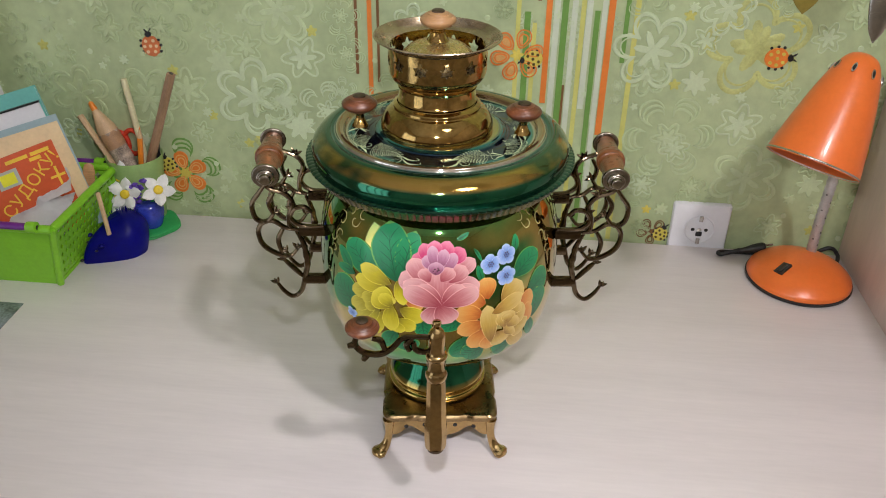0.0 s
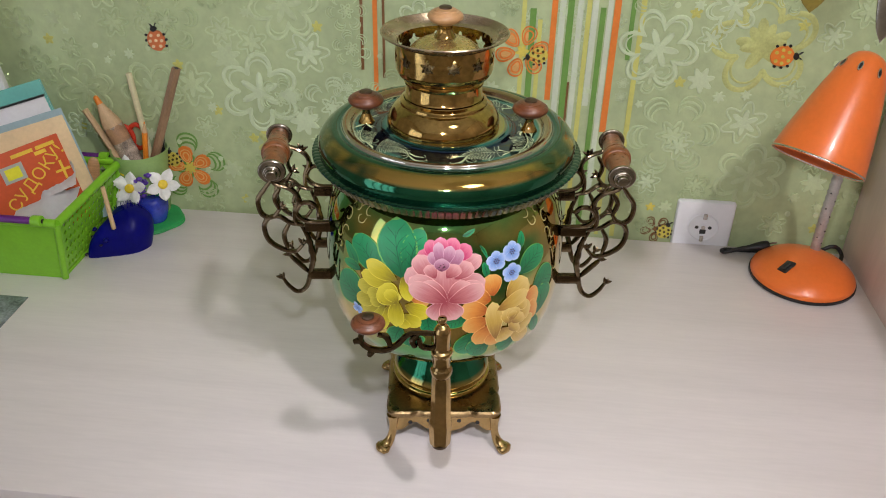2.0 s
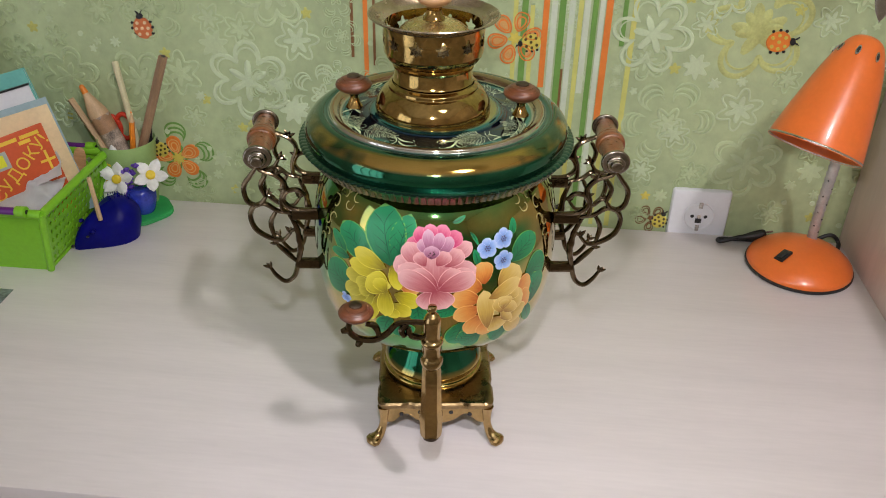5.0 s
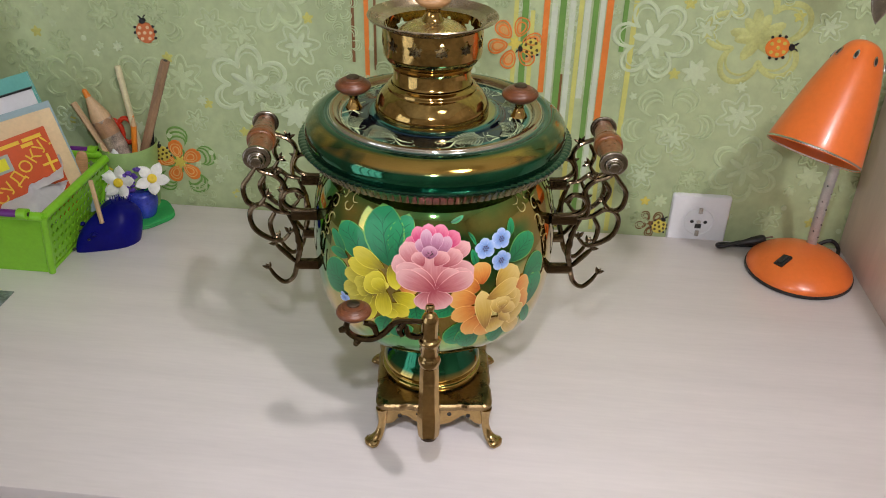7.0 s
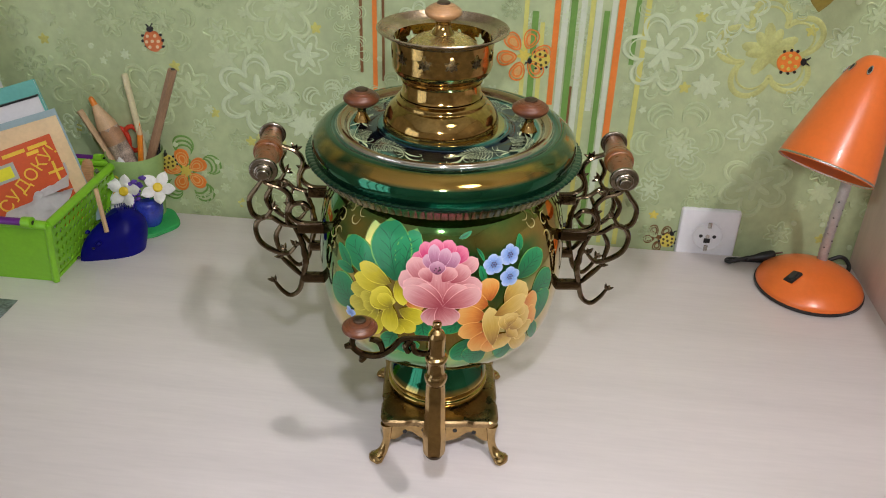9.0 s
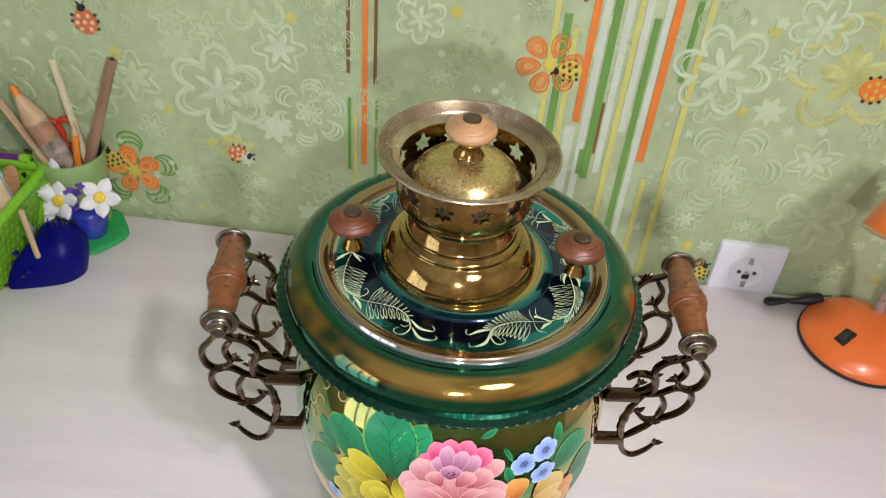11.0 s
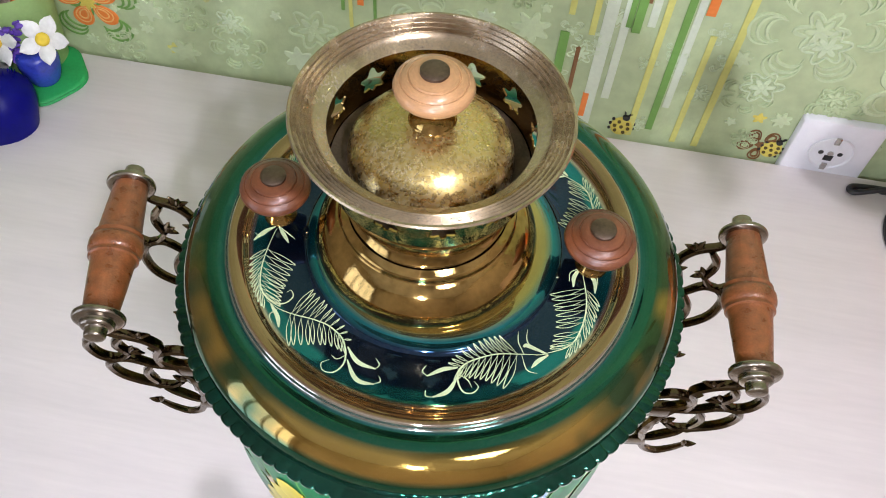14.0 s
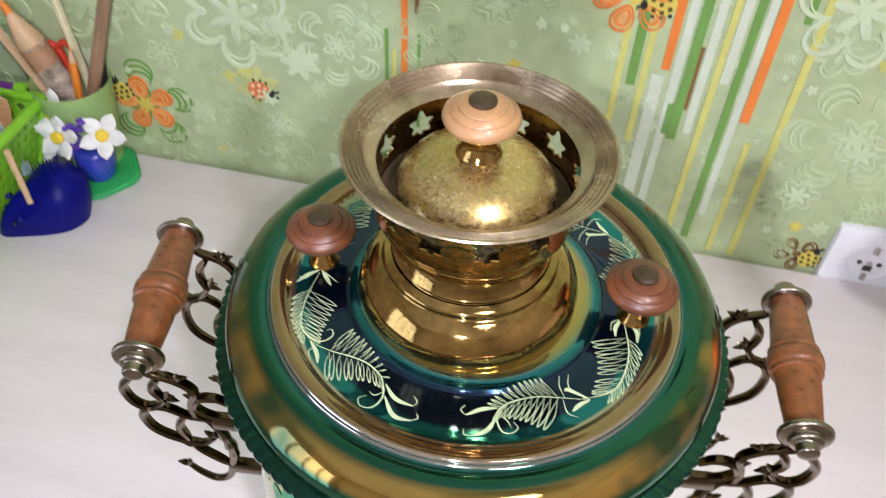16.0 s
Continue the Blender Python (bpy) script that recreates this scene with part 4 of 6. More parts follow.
rose = part("pink_rose", stroke(((-0.0025, 0.2418), (-0.0025, 0.2488), (-0.0025, 0.2558)), 0.02, None, None, "", lambda p, q, z: on_body(p, q, LIFT[0])), PINK, body, "painted pink rose")
for s, h, a, ln, w, mt in ((-0.0017, 0.2249, 92, 0.0459, 0.0371, PINK), (-0.0023, 0.2310, -112, 0.0234, 0.0191, PINK), (-0.0023, 0.2310, -62, 0.0233, 0.0217, PINK), (-0.0103, 0.2426, 143, 0.0300, 0.0237, PINK), (0.0045, 0.2430, 15, 0.0292, 0.0223, PINK), (0.0079, 0.2588, 37, 0.0262, 0.0153, PINK), (-0.0121, 0.2676, 139, 0.0166, 0.0148, MAGENTA), (-0.0098, 0.2706, 111, 0.0195, 0.0126, MAGENTA), (0.0040, 0.2710, 38, 0.0207, 0.0146, MAGENTA), (-0.0007, 0.2736, 65, 0.0189, 0.0134, MAGENTA), (-0.0053, 0.2735, 94, 0.0180, 0.0131, MAGENTA), (-0.0132, 0.2516, 118, 0.0268, 0.0185, PINK), (0.0066, 0.2534, 50, 0.0206, 0.0169, PINK), (-0.0065, 0.2642, 119, 0.0166, 0.0109, MAUVE), (0.0032, 0.2633, 65, 0.0199, 0.0108, MAUVE), (-0.0065, 0.2669, 95, 0.0206, 0.0102, MAUVE), (-0.0015, 0.2671, 75, 0.0181, 0.0103, MAUVE), (-0.0003, 0.2546, 54, 0.0161, 0.0132, PINK), (-0.0095, 0.2542, 120, 0.0144, 0.0122, PINK), (0.0014, 0.2323, 149, 0.0390, 0.0233, PINK), (0.0005, 0.2329, 24, 0.0332, 0.0216, PINK), (0.0005, 0.2347, 145, 0.0258, 0.0162, PINK), (0.0009, 0.2340, 41, 0.0241, 0.0172, PINK), (0.0005, 0.2299, 155, 0.0361, 0.0202, PINK), (0.0015, 0.2300, 24, 0.0335, 0.0193, PINK)):
    petal(s, h, a, ln, w, mt, rose, blunt=0.66)
petal(-0.0046, 0.2611, 90, 0.0125, 0.0135, MAUVE, rose, "bud", blunt=0.5)
dots([(-0.0046 + 0.0036 * math.cos(k * 0.9) * (0.4 + 0.6 * (k % 3) / 2), 0.2656 + 0.0030 * math.sin(k * 0.9) * (0.4 + 0.6 * (k % 2))) for k in range(9)], 0.0006, DARK_DOT, rose, "stamen")

# gilt curls under the rim and on the foot
for sgn in (-1, 1):
    for k, (s, h, r) in enumerate(((0.099, 0.297, 0.008), (0.108, 0.287, 0.008), (0.116, 0.268, 0.007), (0.090, 0.292, 0.007), (0.083, 0.300, 0.006), (0.104, 0.274, 0.008), (0.118, 0.248, 0.006), (0.112, 0.256, 0.005), (0.096, 0.302, 0.005), (0.121, 0.230, 0.005))):
        stroke([(sgn * (s + r * (1 - 0.16 * q) * math.cos(0.9 * q + k)), h + r * (1 - 0.16 * q) * math.sin(0.9 * q + k)) for q in range(6)], 0.0012, GILT, body, "gilt_curl", lambda p, q, z: on_body(p, q, 0.0004), 8)

# ---- samovar: ferns on the lid ----
def on_lid(p, q, z=0.0):
    """p: metres along the dark ring, q: metres outwards from its middle line."""
    r, a = 0.0705 + q, p / 0.0705
    return (r * math.sin(a), -r * math.cos(a), float(np.interp(r, LID_R, LID_H)) + 0.00035)


def fern(stem, span, sides, curls, leaves, parent, turn=lambda p: p):
    """A painted frond: a stem line, looped fronds on both of its sides from span[0] to span[1] of its length, curls and drop leaves.
    sides: for each side (along, across) of the first and of the last frond; turn: how it is laid round the lid."""
    def at(p, q, z=0.0):
        return on_lid(turn(p), q, z)
    line = rounded(stem, 8)
    f = part("fern_painting", stroke(stem, 0.0007, None, None, "", at), FERN_PAINT, parent, "pale green painted fern frond")
    for (a0, c0), (a1, c1) in sides:
        for k in range(11):
            t = k / 10
            bx, by = line[int((span[0] + (span[1] - span[0]) * t) * (len(line) - 1))]
            tx, ty = bx + a0 + (a1 - a0) * t, by + c0 + (c1 - c0) * t
            wx, wy = -0.07 * (ty - by), 0.07 * (tx - bx)
            mx, my = 0.55 * tx + 0.45 * bx, 0.55 * ty + 0.45 * by
            stroke([(bx, by), (mx + wx, my + wy), (tx, ty), (mx - wx, my - wy), (bx + 0.3 * wx, by + 0.3 * wy)], 0.00042, FERN_PAINT, f, "frond", at, 5)
    for c in curls:
        stroke(c, 0.0005, FERN_PAINT, f, "tendril", at)
    for c in leaves:
        stroke(c, 0.0019, FERN_PAINT, f, "drop_leaf", at)


def ferns(turn):
    fern([(-0.1104, 0.0015), (-0.0996, 0.0048), (-0.0888, 0.0085), (-0.0808, 0.0100), (-0.0744, 0.0080), (-0.0711, 0.0035), (-0.0722, -0.0012), (-0.0758, -0.0018), (-0.0757, 0.0003)], (0.14, 0.42),
         (((0.0045, 0.0078), (0.0065, 0.0022)), ((0.0110, -0.0115), (0.0085, -0.0045))), (((-0.1110, 0.0030), (-0.1060, 0.0080), (-0.1075, 0.0112)), ((-0.1110, 0.0), (-0.1075, -0.0040), (-0.1040, -0.0075))),
         (((-0.1112, 0.0022), (-0.1080, 0.0070), (-0.1038, 0.0112)), ((-0.1112, 0.0008), (-0.1070, -0.0020), (-0.1021, -0.0045))), lid, turn)
    fern([(-0.0755, 0.0095), (-0.0696, 0.0062), (-0.0640, 0.0018), (-0.0575, -0.0032), (-0.0496, -0.0063), (-0.0405, -0.0055), (-0.0348, -0.0004), (-0.0332, 0.0040), (-0.0345, 0.0088), (-0.0380, 0.0105), (-0.0404, 0.0082), (-0.0389, 0.0050)], (0.16, 0.46),
         (((-0.0060, -0.0135), (0.0035, -0.0018)), ((0.0115, 0.0090), (0.0060, 0.0050))), (((-0.0225, -0.0050), (-0.0198, -0.0028), (-0.0205, -0.0004)), ((-0.0182, 0.0020), (-0.0168, 0.0042), (-0.0190, 0.0062)), ((-0.0345, -0.0010), (-0.0365, 0.0030), (-0.0395, 0.0030)), ((-0.0700, 0.0068), (-0.0690, 0.0110), (-0.0655, 0.0120))),
         (((-0.0363, -0.0040), (-0.0286, -0.0002), (-0.0205, -0.0004)), ((-0.0330, 0.0010), (-0.0255, 0.0070), (-0.0186, 0.0062)), ((-0.0735, 0.0085), (-0.0670, 0.0085), (-0.0625, 0.0105))), lid, turn)
    fern([(0.1010, -0.0030), (0.0930, -0.0002), (0.0847, 0.0033), (0.0768, 0.0060), (0.0661, 0.0083), (0.0606, 0.0076), (0.0552, 0.0050), (0.0490, 0.0020)], (0.20, 0.66),
         (((-0.0115, -0.0130), (-0.0075, -0.0050)), ((-0.0060, 0.0085), (-0.0060, 0.0025))), (((0.1000, -0.0030), (0.0960, -0.0070), (0.0905, -0.0065)), ((0.1000, -0.0020), (0.0985, 0.0040), (0.0935, 0.0060))),
         (((0.1005, -0.0030), (0.0940, -0.0050), (0.0885, -0.0040)), ((0.1005, -0.0020), (0.0950, 0.0040), (0.0890, 0.0058))), lid, turn)
    fern([(0.0532, 0.0048), (0.0439, -0.0020), (0.0337, -0.0068), (0.0225, -0.0072), (0.0158, -0.0045), (0.0140, 0.0001), (0.0152, 0.0056), (0.0185, 0.0070), (0.0214, 0.0050), (0.0204, 0.0020)], (0.13, 0.42),
         (((-0.0030, -0.0105), (-0.0060, -0.0022)), ((-0.0125, 0.0112), (-0.0045, 0.0055))), (((0.0013, -0.0018), (-0.0008, -0.0040), (0.0008, -0.0065)), ((0.0037, 0.0075), (0.0012, 0.0070), (0.0010, 0.0045)), ((0.0150, -0.0020), (0.0180, 0.0010), (0.0190, 0.0045)), ((0.0520, 0.0040), (0.0500, -0.0045), (0.0545, -0.0095)), ((0.0450, -0.0010), (0.0465, -0.0070), (0.0500, -0.0110)), ((0.0440, -0.0015), (0.0420, 0.0050), (0.0445, 0.0090))),
         (((0.0150, -0.0052), (0.0080, -0.0048), (0.0013, -0.0018)), ((0.0140, -0.0010), (0.0095, 0.0050), (0.0037, 0.0075)), ((0.0530, 0.0042), (0.0490, -0.0035), (0.0470, -0.0040)), ((0.0530, 0.0050), (0.0480, 0.0045), (0.0440, 0.0055))), lid, turn)


ferns(lambda p: p)
ferns(lambda p: math.pi * 0.0705 - 0.0155 - p)
# ---- wallpaper: embossed and printed motifs ----
wall = bpy.data.objects["wall_north"]


def on_wall(x, z, lift=0.0006):
    return (x, WALL_Y - lift, z)


RAISE = [0.0]


def print_ribbon(bm, pts, w, lift, closed=False):
    """A flat raised line of width w on the wall, with sloping sides; each lies a hair above the last."""
    RAISE[0] = (RAISE[0] + 0.0000031) % 0.0006
    lift += RAISE[0]
    n = len(pts)
    rows = []
    for i, p in enumerate(pts):
        a, b = (pts[i - 1], pts[(i + 1) % n]) if closed else (pts[max(i - 1, 0)], pts[min(i + 1, n - 1)])
        dx, dz = b[0] - a[0], b[1] - a[1]
        ln = math.hypot(dx, dz) or 1
        nx, nz = -dz / ln, dx / ln
        ww = w if closed else w * (0.35 + 0.65 * math.sin(math.pi * i / (n - 1)))
        rows.append([bm.verts.new(on_wall(p[0] + nx * ww * k, p[1] + nz * ww * k, l)) for k, l in ((-0.62, 0.0), (-0.40, lift), (0.40, lift), (0.62, 0.0))])
    for i in range(n if closed else n - 1):
        a, b = rows[i], rows[(i + 1) % n]
        for k in range(3):
            bm.faces.new((a[k], a[k + 1], b[k + 1], b[k]))


def print_disc(bm, outline, lift):
    """A flat raised patch with a sloping edge."""
    RAISE[0] = (RAISE[0] + 0.0000031) % 0.0006
    lift += RAISE[0]
    cx, cz = sum(p[0] for p in outline) / len(outline), sum(p[1] for p in outline) / len(outline)
    c = bm.verts.new(on_wall(cx, cz, lift))
    a = [bm.verts.new(on_wall(x, z, 0.0)) for x, z in outline]
    b = [bm.verts.new(on_wall(cx + 0.93 * (x - cx), cz + 0.93 * (z - cz), lift)) for x, z in outline]
    n = len(outline)
    for k in range(n):
        j = (k + 1) % n
        bm.faces.new((a[k], a[j], b[j], b[k]))
        bm.faces.new((b[k], b[j], c))


def blob(cx, cz, R, lobes, depth, rot, n=48):
    return [(cx + R * (1 - depth + depth * math.cos(lobes * (2 * math.pi * k / n - rot))) * math.cos(2 * math.pi * k / n),
             cz + R * (1 - depth + depth * math.cos(lobes * (2 * math.pi * k / n - rot))) * math.sin(2 * math.pi * k / n)) for k in range(n)]


def petal_loop(cx, cz, a, r0, r1, w, n=20):
    out = []
    for k in range(n):
        t = 2 * math.pi * k / n
        u = 0.5 - 0.5 * math.cos(t)
        d = r0 + (r1 - r0) * u
        s = w * math.sin(t) * (0.55 + 0.45 * u)
        out.append((cx + d * math.cos(a) - s * math.sin(a), cz + d * math.sin(a) + s * math.cos(a)))
    return out


def flower_print(cx, cz, R, style, rot, line, core=None, lift=0.0013, petals=6, name="flower_print", label=""):
    bm = bmesh.new()
    if style == "open":        # one broad outline a petal round a lobed centre
        def edge(g, low, n=120):
            out = []
            for k in range(n):
                a = 2 * math.pi * k / n
                r = g * R * (low + (1 - low) * abs(math.cos(0.5 * petals * (a - rot))) ** 0.62)
                out.append((cx + r * math.cos(a), cz + r * math.sin(a)))
            return out
        print_ribbon(bm, edge(0.95, 0.44), 0.085 * R, lift, True)
        print_ribbon(bm, edge(0.80, 0.50), 0.035 * R, lift, True)
        print_disc(bm, blob(cx, cz, 0.52 * R, petals, 0.36, rot), 0.8 * lift)
        print_disc(bm, blob(cx, cz, 0.13 * R, petals, 0.15, rot), 1.6 * lift)
    elif style == "star":      # a lobed outline round a solid star
        print_ribbon(bm, blob(cx, cz, 0.96 * R, petals, 0.21, rot, 72), 0.075 * R, lift, True)
        print_disc(bm, blob(cx, cz, 0.62 * R, petals, 0.30, rot, 60), lift)
        print_ribbon(bm, blob(cx, cz, 0.20 * R, petals, 0.20, rot, 30), 0.06 * R, 1.5 * lift, True)
    elif style == "double":    # nested outlines
        for k in range(petals):
            a = rot + 2 * math.pi * k / petals
            print_ribbon(bm, petal_loop(cx, cz, a, 0.30 * R, R, 0.33 * R), 0.05 * R, lift, True)
            print_ribbon(bm, petal_loop(cx, cz, a, 0.40 * R, 0.84 * R, 0.19 * R), 0.06 * R, lift, True)
        print_disc(bm, blob(cx, cz, 0.22 * R, petals, 0.2, rot), lift)
    elif style == "swirl":     # loose arcs round a small flower
        for k in range(petals):
            a = rot + 2 * math.pi * k / petals
            for g in (1.0, 0.87, 0.74):
                loop = petal_loop(cx, cz, a, 0.34 * R, g * R, 0.34 * R * g, 28)
                print_ribbon(bm, loop[7 - k % 3:22 + k % 2], 0.050 * R, lift)
        print_ribbon(bm, blob(cx, cz, 0.38 * R, 6, 0.25, rot), 0.05 * R, lift, True)
        print_disc(bm, blob(cx, cz, 0.25 * R, 6, 0.3, rot), lift)
    else:                      # a small solid blossom
        print_disc(bm, blob(cx, cz, R, petals, 0.22, rot), lift)
    return part(name, bm, line, wall, label)


PALE = [PAPER_PALE, material("wallpaper_white_print", (0.57, 0.67, 0.44), 0.45, 0, 0.05, 40, 0.2, 300), material("wallpaper_soft_green_print", (0.475, 0.57, 0.325), 0.5, 0, 0.06, 30, 0.2, 300)]
YELLOW_PRINT = material("wallpaper_yellow_print", (0.50, 0.54, 0.20), 0.55, 0, 0.12, 40)
SUN_PRINT = material("wallpaper_yellow_spot", (0.64, 0.54, 0.09), 0.55, 0, 0.08, 40)
STRIPE = {"o": material("wallpaper_orange_stripe", (0.78, 0.22, 0.03), 0.5, 0, 0.05, 30, 0.1, 300), "g": material("wallpaper_green_stripe", (0.15, 0.32, 0.06), 0.5, 0, 0.05, 30, 0.1, 300),
          "y": material("wallpaper_yellow_stripe", (0.60, 0.60, 0.16), 0.5, 0, 0.05, 30, 0.1, 300), "b": material("wallpaper_brown_stripe", (0.20, 0.09, 0.025), 0.5, 0, 0.05, 30, 0.1, 300),
          "w": material("wallpaper_white_stripe", (0.60, 0.67, 0.52), 0.5, 0, 0.04, 30, 0.1, 300)}
ORANGE_PRINT = STRIPE["o"]

# stripes: place, width, foot, top, colour
for k, (x, w, z0, z1, c) in enumerate((
        (-0.1700, 0.0039, 0.989, 1.500, "b"), (-0.1515, 0.0060, 0.869, 1.500, "o"), (-0.1400, 0.0033, 0.979, 1.500, "b"), (-0.1690, 0.0033, 0.860, 0.958, "g"), (-0.1375, 0.0029, 0.850, 0.957, "g"), (-0.1615, 0.0035, 0.840, 0.936, "y"), (0.0480, 0.0058, 0.896, 1.500, "y"), (0.0600, 0.0082, 0.939, 1.085, "g"), (0.0455, 0.0087, 0.814, 0.875, "g"), (0.0700, 0.0058, 0.876, 1.071, "y"), (0.0610, 0.0041, 0.789, 0.859, "b"), (0.0875, 0.0076, 0.960, 1.500, "o"), (0.0790, 0.0058, 0.768, 0.801, "o"), (0.0980, 0.0078, 0.798, 1.500, "w"), (0.1085, 0.0082, 0.886, 1.500, "g"), (0.1140, 0.0035, 0.921, 0.987, "b"), (0.1210, 0.0073, 0.895, 1.500, "w"), (0.1320, 0.0062, 0.751, 1.500, "y"), (0.0830, 0.0116, 0.752, 0.954, "w"), (0.1010, 0.0054, 0.891, 0.925, "g"), (0.1400, 0.0078, 0.954, 1.500, "w"), (0.1505, 0.0070, 0.764, 1.090, "g"), (0.1685, 0.0085, 0.917, 1.500, "o"), (0.1595, 0.0068, 0.798, 1.500, "w"), (0.1785, 0.0058, 0.751, 0.895, "y"), (0.1890, 0.0060, 1.022, 1.500, "g"), (0.2015, 0.0068, 0.750, 1.500, "y"), (0.1040, 0.0029, 1.139, 1.247, "b"), (0.1350, 0.0029, 1.129, 1.286, "b"), (0.0745, 0.0044, 1.100, 1.285, "b"))):
    lift = 0.0009 if c == "w" else 0.0012 + 0.0001 * (k % 3)
    part("stripe", block((x - w / 2, WALL_Y - lift, z0), (x + w / 2, WALL_Y + 0.001, z1)), STRIPE[c], wall, "", False)

# large flowers
BIG = [(-0.277, 1.073, 0.051, "open", 0.2, 0), (-0.365, 0.997, 0.022, "small", 0.3, 0), (-0.321, 0.946, 0.060, "open", 0.5, 1), (-0.247, 1.008, 0.032, "star", 0.1, 1), (-0.326, 1.020, 0.024, "star", 0.4, 0),
       (-0.368, 1.033, 0.023, "star", 0.0, 0), (-0.216, 0.930, 0.045, "swirl", 0.4, 1), (-0.271, 0.944, 0.012, "small", 0.3, 1), (-0.191, 1.069, 0.028, "swirl", 0.1, 0), (-0.185, 1.017, 0.027, "swirl", 0.8, 0),
       (-0.258, 0.906, 0.023, "small", 0.5, 1), (-0.420, 0.953, 0.034, "star", 0.5, 0), (-0.407, 0.888, 0.019, "star", 0.2, 0), (-0.355, 0.875, 0.017, "star", 0.6, 2), (-0.416, 0.762, 0.024, "swirl", 0.3, 2),
       (-0.446, 1.043, 0.047, "swirl", 0.2, 2), (-0.584, 0.937, 0.047, "open", 0.3, 2), (-0.480, 0.936, 0.050, "open", 0.0, 2), (-0.592, 0.998, 0.017, "star", 0.2, 2), (-0.640, 0.956, 0.019, "star", 0.5, 2),
       (-0.652, 0.972, 0.026, "swirl", 0.3, 2), (-0.610, 1.040, 0.013, "small", 0.2, 2), (-0.470, 1.043, 0.020, "star", 0.4, 2), (-0.375, 0.821, 0.016, "small", 0.2, 0), (-0.522, 1.038, 0.023, "star", 0.1, 2),
       (-0.664, 1.031, 0.025, "open", 0.2, 2), (0.228, 1.040, 0.054, "open", 0.9, 1), (0.266, 0.917, 0.062, "swirl", 0.1, 0), (0.315, 1.099, 0.036, "open", 0.3, 1), (0.294, 1.057, 0.020, "star", 0.3, 1),
       (0.358, 0.942, 0.032, "star", 0.4, 1), (0.382, 0.862, 0.052, "open", 0.5, 0), (0.290, 0.999, 0.019, "small", 0.3, 1), (0.318, 0.977, 0.009, "small", 0.3, 1), (0.447, 1.067, 0.022, "star", 0.2, 1),
       (0.472, 0.857, 0.019, "small", 0.4, 0), (0.316, 0.830, 0.028, "swirl", 0.2, 2), (0.231, 0.833, 0.027, "swirl", 0.7, 2), (0.430, 0.787, 0.021, "star", 0.4, 0), (0.450, 0.833, 0.009, "small", 0.1, 0),
       (0.411, 0.988, 0.020, "star", 0.5, 0), (0.519, 0.856, 0.020, "small", 0.2, 2), (0.390, 1.116, 0.024, "swirl", 0.5, 0), (0.490, 0.965, 0.037, "swirl", 0.3, 0), (0.414, 1.140, 0.027, "open", 0.3, 0),
       (0.482, 1.101, 0.023, "star", 0.3, 0), (0.277, 0.902, 0.022, "star", 0.3, 1), (0.240, 0.844, 0.021, "star", 0.2, 1), (0.309, 0.844, 0.017, "star", 0.5, 0), (-0.202, 0.827, 0.027, "star", 0.2, 0),
       (-0.286, 0.788, 0.032, "swirl", 0.2, 0), (-0.289, 0.822, 0.016, "star", 0.4, 1), (0.013, 0.873, 0.020, "small", 0.4, 0), (-0.193, 0.961, 0.022, "swirl", 0.5, 1), (-0.290, 0.939, 0.032, "swirl", 0.3, 0),
       (0.225, 1.004, 0.029, "open", 0.3, 0),
       (-0.075, 1.160, 0.060, "open", 0.3, 1), (-0.080, 0.850, 0.045, "swirl", 0.6, 0), (-0.330, 1.210, 0.060, "open", 0.1, 0), (-0.455, 1.200, 0.055, "swirl", 0.4, 2), (-0.600, 1.180, 0.058, "open", 0.3, 2), (0.450, 1.190, 0.055, "swirl", 0.5, 0)]
random.seed(4)
for x, z, R, style, rot, tone in BIG:
    flower_print(x, z, R, style, rot, PALE[tone], petals=7 if style == "small" else 6)
flower_print(0.361, 1.051, 0.070, "open", 0.5, YELLOW_PRINT, lift=0.0004, petals=5, label="yellow printed flower")
flower_print(0.361, 1.051, 0.030, "small", 0.2, YELLOW_PRINT, lift=0.0005)
# medium flowers, small blossoms and spots between them
spots = [(x, z, R) for x, z, R, *_ in BIG] + [(0.362, 1.06, 0.075), (-0.48, 0.814, 0.05), (0.043, 1.034, 0.035)]
for k in range(260):
    x, z, R = random.uniform(-0.74, 0.56), random.uniform(0.775, 1.30), random.uniform(0.019, 0.036)
    if any(math.hypot(x - a, z - b) < 0.86 * r + 0.86 * R for a, b, r in spots) or 0.03 < x < 0.205 or -0.19 < x < -0.148:
        continue
    spots.append((x, z, R))
    flower_print(x, z, R, ("star", "open", "swirl")[k % 3], random.random() * 2, PALE[k % 3], petals=(6, 5, 6, 7)[k % 4])
count = 0
for k in range(900):
    x, z, R = random.uniform(-0.74, 0.56), random.uniform(0.765, 1.30), random.choice((0.008, 0.011, 0.014, 0.017, 0.005, 0.005, 0.006))
    if any(math.hypot(x - a, z - b) < 0.92 * r + R for a, b, r in spots) or 0.03 < x < 0.205 or -0.19 < x < -0.148:
        continue
    spots.append((x, z, R))
    count += 1
    if R < 0.0065:
        flower_print(x, z, R, "small", random.random(), PALE[k % 2], petals=1 if R == 0.005 else 5, name="dot_print")
    elif count % 7 == 0:
        flower_print(x, z, 0.0075, "small", random.random(), SUN_PRINT, petals=5, lift=0.0004, name="spot_print")
    elif R > 0.012:
        flower_print(x, z, R, "double" if k % 2 else "small", random.random() * 2, PALE[k % 3], petals=6)
    else:
        flower_print(x, z, R, "small", random.random() * 2, PALE[k % 2], petals=7)

